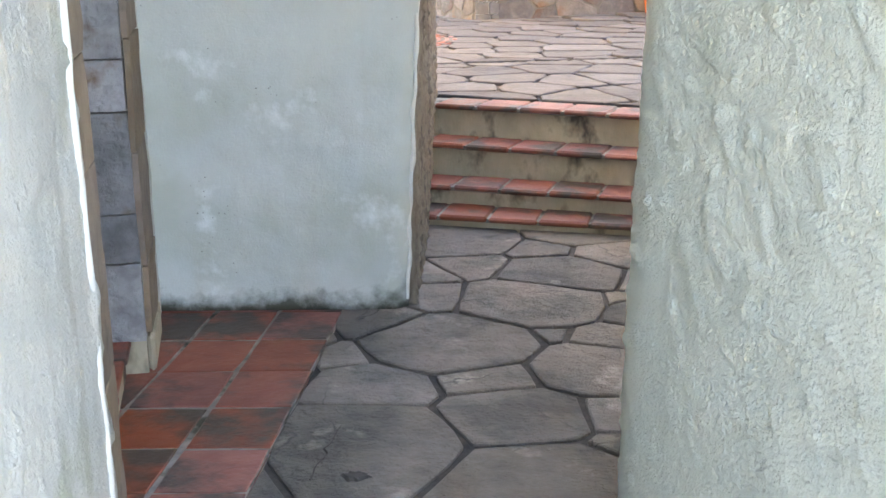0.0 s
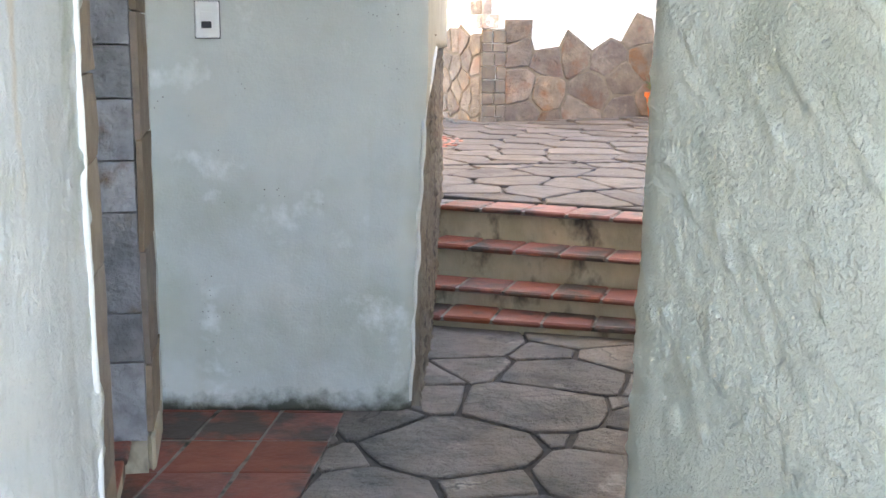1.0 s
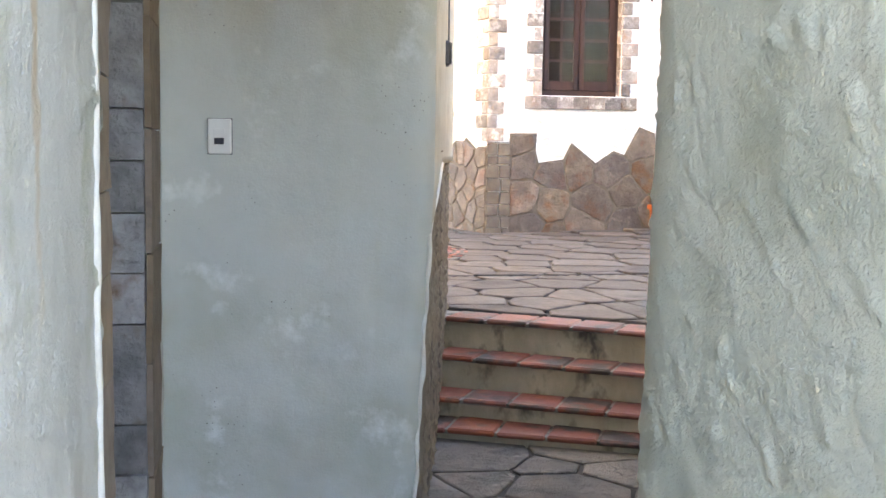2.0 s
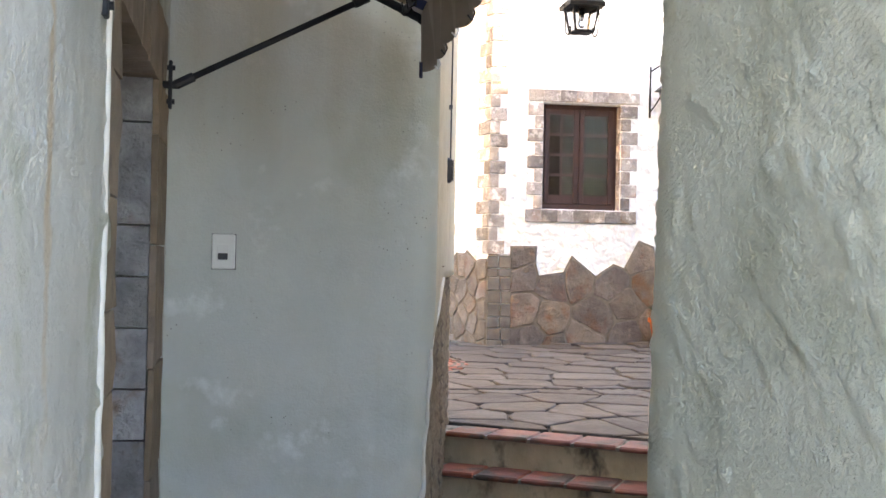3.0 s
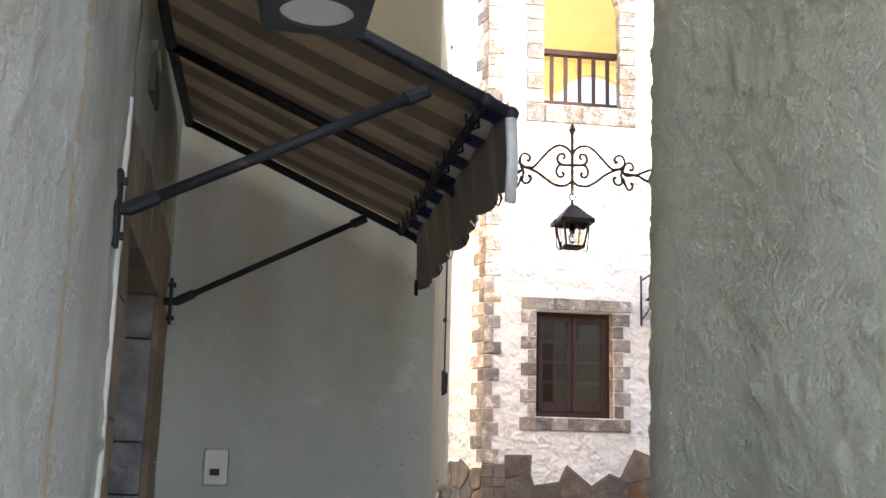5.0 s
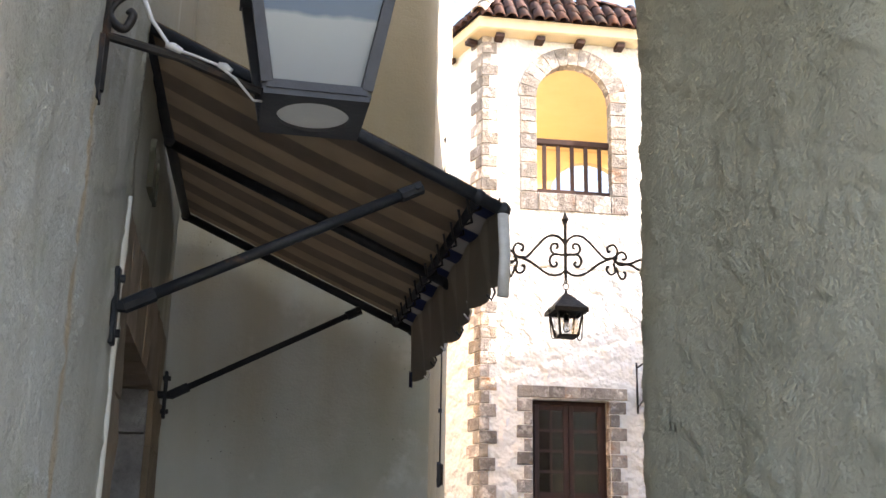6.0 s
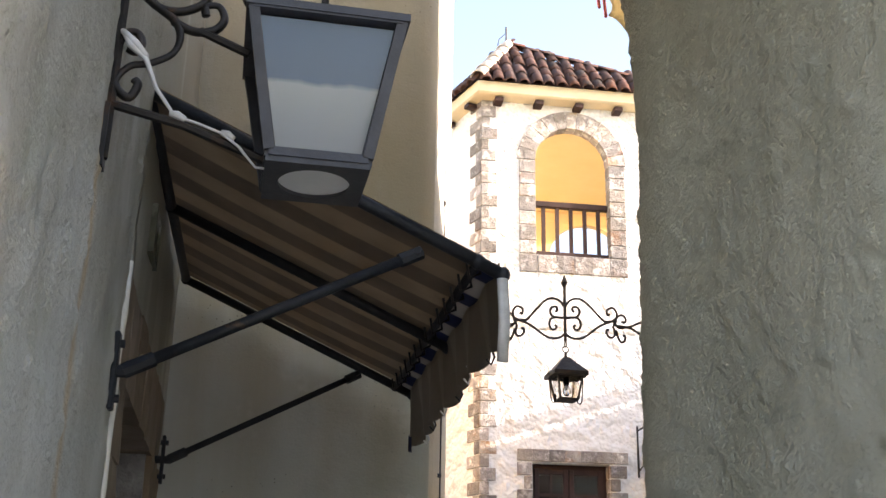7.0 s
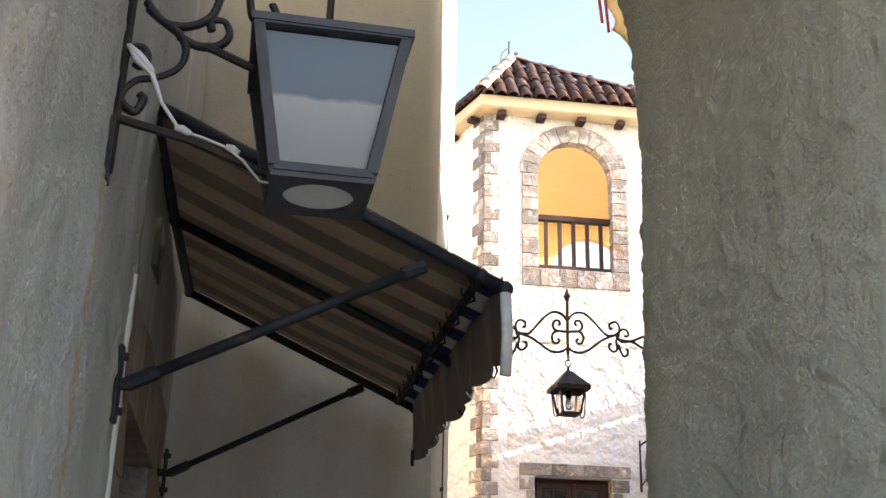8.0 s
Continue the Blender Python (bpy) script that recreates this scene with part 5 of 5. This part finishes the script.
cable = part("cable", tube(bmesh.new(), [(X0 + 0.008, -0.014, 0.26), (X0 + 0.03, -0.016, 0.225), (X0 + 0.06, -0.016, 0.20), (X0 + 0.085, -0.016, 0.14), (X0 + 0.125, -0.016, 0.085), (X0 + 0.17, -0.014, 0.075),
                          (X0 + 0.215, -0.014, 0.06), (X0 + 0.25, -0.014, 0.035), (X0 + 0.285, -0.03, -0.012), (X0 + 0.33, -0.04, -0.018)],
                         [0.004, 0.007, 0.0055, 0.004, 0.0035, 0.003, 0.003, 0.003, 0.0025, 0.0025], 8), TAPE, bracket, "white taped cable", smooth=True)
for a, b in (((X0 + 0.115, -0.016, 0.09), (X0 + 0.145, -0.016, 0.08)), ((X0 + 0.215, -0.012, 0.062), (X0 + 0.24, -0.012, 0.05)), ((X0 + 0.01, -0.015, 0.257), (X0 + 0.06, -0.016, 0.205))):
    part("tape", tube(bmesh.new(), [a, Vector(a).lerp(b, 0.5) + Vector((0, 0, 0.003)), b], [0.006, 0.0085, 0.0065], 8), TAPE, cable, smooth=True)

# ------------------------------------------------------------ hanging lantern on the scrolled bar across the passage
BAR = pose(0.737, 6.5, 0)
bar = thing("scroll_bar", "wrought iron scrolled bar with a spike across the passage", "ironwork", m=BAR)
bm = bmesh.new()
tube(bm, [(0, 0, 3.13), (0, 0, 3.47)], 0.0095, 6)
tube(bm, [(0, 0, 3.45), (0, 0, 3.482), (0, 0, 3.53)], [0.008, 0.021, 0.002], 6)
part("spike", bm, IRON, bar)
BAR_RODS = ([(0, 3.33), (0.027, 3.37), (0.071, 3.386), (0.114, 3.37), (0.163, 3.32), (0.217, 3.259), (0.244, 3.252), (0.30, 3.255)],
            [(0, 3.178), (0.033, 3.152), (0.081, 3.148), (0.125, 3.167), (0.185, 3.214), (0.233, 3.24), (0.282, 3.255)],
            [(0.29, 3.235), (0.315, 3.214), (0.38, 3.226), (0.445, 3.252), (0.70, 3.33)],
            [(0.29, 3.228), (0.375, 3.214), (0.445, 3.178), (0.70, 3.10)])
BAR_SCROLLS = ([(0.006, 3.27), (0.065, 3.275), (0.085, 3.303), (0.074, 3.332), (0.049, 3.334), (0.044, 3.314), (0.056, 3.306)],
               [(0.006, 3.268), (0.07, 3.27), (0.09, 3.237), (0.081, 3.204), (0.06, 3.20), (0.049, 3.216), (0.06, 3.228)],
               [(0.27, 3.252), (0.295, 3.273), (0.298, 3.308), (0.277, 3.334), (0.244, 3.32), (0.247, 3.291), (0.26, 3.297)],
               [(0.285, 3.25), (0.31, 3.287), (0.337, 3.287), (0.35, 3.263), (0.339, 3.247), (0.326, 3.255)],
               [(0.277, 3.226), (0.284, 3.172), (0.26, 3.157), (0.237, 3.178), (0.239, 3.202), (0.252, 3.20)],
               [(0.29, 3.20), (0.304, 3.155), (0.32, 3.131), (0.339, 3.14), (0.343, 3.167), (0.329, 3.169)])
for s in (-1, 1):
    for name, lines in (("rod", BAR_RODS), ("scroll", BAR_SCROLLS)):
        for pts in lines:
            part(name, tube(bmesh.new(), smooth_line([(s * x, z) for x, z in pts]), 0.0078, 6), IRON, bar, smooth=True)
    part("collar", box(bmesh.new(), s * 0.285 - 0.010, s * 0.285 + 0.010, -0.010, 0.010, 3.225, 3.25, bevel=0.003), IRON, bar)
hl = lantern("hanging_lantern", "small black iron lantern hanging over the steps", "lantern", BAR @ pose(0.0, 0, 2.79, 0, 0, 12), 0.104, 0.148, 0.145, 0.10, pane_mat=GLASS, cap=1.34)
bm = bmesh.new()
tube(bm, [(0, 0, 0.235), (0, 0, 0.275)], [0.012, 0.006], 6)
tube(bm, spiral((0, 0, 0.292), 0.018, 0.018, -90, 270, 14), 0.004, 6)
tube(bm, spiral((0, 0, 0.322), 0.016, 0.016, -90, 270, 14, "yz"), 0.004, 6)
part("hook", bm, IRON, hl)

# ------------------------------------------------------------ small things on the walls
switch = thing("light_switch", "white plastic light switch plate with a dark rocker", "light switch", m=pose(-0.8445, 4.823, 1.541))
part("plate", box(bmesh.new(), -0.046, 0.046, -0.012, 0.012, -0.068, 0.068, bevel=0.005), PLATE, switch)
part("insert", box(bmesh.new(), -0.022, 0.022, -0.0165, -0.0125, -0.034, 0.03, bevel=0.0015), PLATE, switch)
part("rocker", box(bmesh.new(), -0.019, 0.019, -0.021, -0.017, -0.031, -0.006, bevel=0.002), BLACKBOX, switch, "dark rocker")
# black rim stands in for the shadow round the plate
part("rim", box(bmesh.new(), -0.0475, 0.0475, -0.004, 0.012, -0.0695, 0.0695), BLACKBOX, switch, "black rim in place of the plate's shadow gap")
sb = thing("junction_box", "small dark plastic box on the stucco wall beside the steps", "box", m=pose(0.008, 6.12, 1.985, 0, 0, 0))
part("case", box(bmesh.new(), -0.03, 0.038, -0.05, 0.05, -0.062, 0.062, bevel=0.012), BLACKBOX, sb)
part("cover", box(bmesh.new(), 0.0385, 0.043, -0.042, 0.042, -0.052, 0.052, bevel=0.004), BLACKBOX, sb)
hatch = thing("wall_hatch", "small stucco-coloured hatch frame over the doorway", "hatch", m=WALLM @ pose(0.004, 3.45, 2.60))
for a, b, c, d in ((-0.09, 0.09, 0.06, 0.07), (-0.09, 0.09, -0.07, -0.06), (-0.09, -0.08, -0.0595, 0.0595), (0.08, 0.09, -0.0595, 0.0595)):
    part("frame_bar", box(bmesh.new(), -0.01, 0.012, a, b, c, d), STUCCO_SMOOTH, hatch)
part("cover", box(bmesh.new(), -0.01, 0.006, -0.079, 0.079, -0.0585, 0.0585), STUCCO_SMOOTH, hatch)

wire = thing("wall_cable", "thin dark cable down the cream stucco wall", "cable")
bm = bmesh.new()
tube(bm, [(0.034 + 0.004 * noise.noise(Vector((k, 2, 0))), 6.12 + 0.015 * noise.noise(Vector((k * 0.7, 5, 0))), 2.05 + 0.19 * k) for k in range(12)], 0.0042, 6)
part("cable", bm, BLACKBOX, wire)
for k in range(4):
    part("clip", box(bmesh.new(), 0.018, 0.040, 6.10, 6.14, 2.3 + 0.5 * k, 2.318 + 0.5 * k), BLACKBOX, wire)

# cloth on poles over the far side of the pillar
banner = thing("banner", "yellow cloth on thin red poles above the wall", "banner")
o = Vector((0.795, 5.0, 4.345))
sheet("cloth", lambda u, v: o + Vector((0.0 + 0.22 * u + 0.02 * math.sin(9 * v), 0.1 * u, 0.30 * v - 0.16 * u * (1 - v) + 0.02 * math.sin(7 * u))), 10, 10, SPLASH, banner, "yellow cloth with a dark hem", 0.3)
part("pole", tube(bmesh.new(), [o + Vector((-0.045, -0.02, 0.03)), o + Vector((-0.075, -0.02, 0.36))], 0.008, 6), RED, banner, "dark red pole")
part("pole", tube(bmesh.new(), [o + Vector((-0.015, -0.02, -0.02)), o + Vector((-0.04, -0.02, 0.36))], 0.008, 6), RED, banner, "dark red pole")
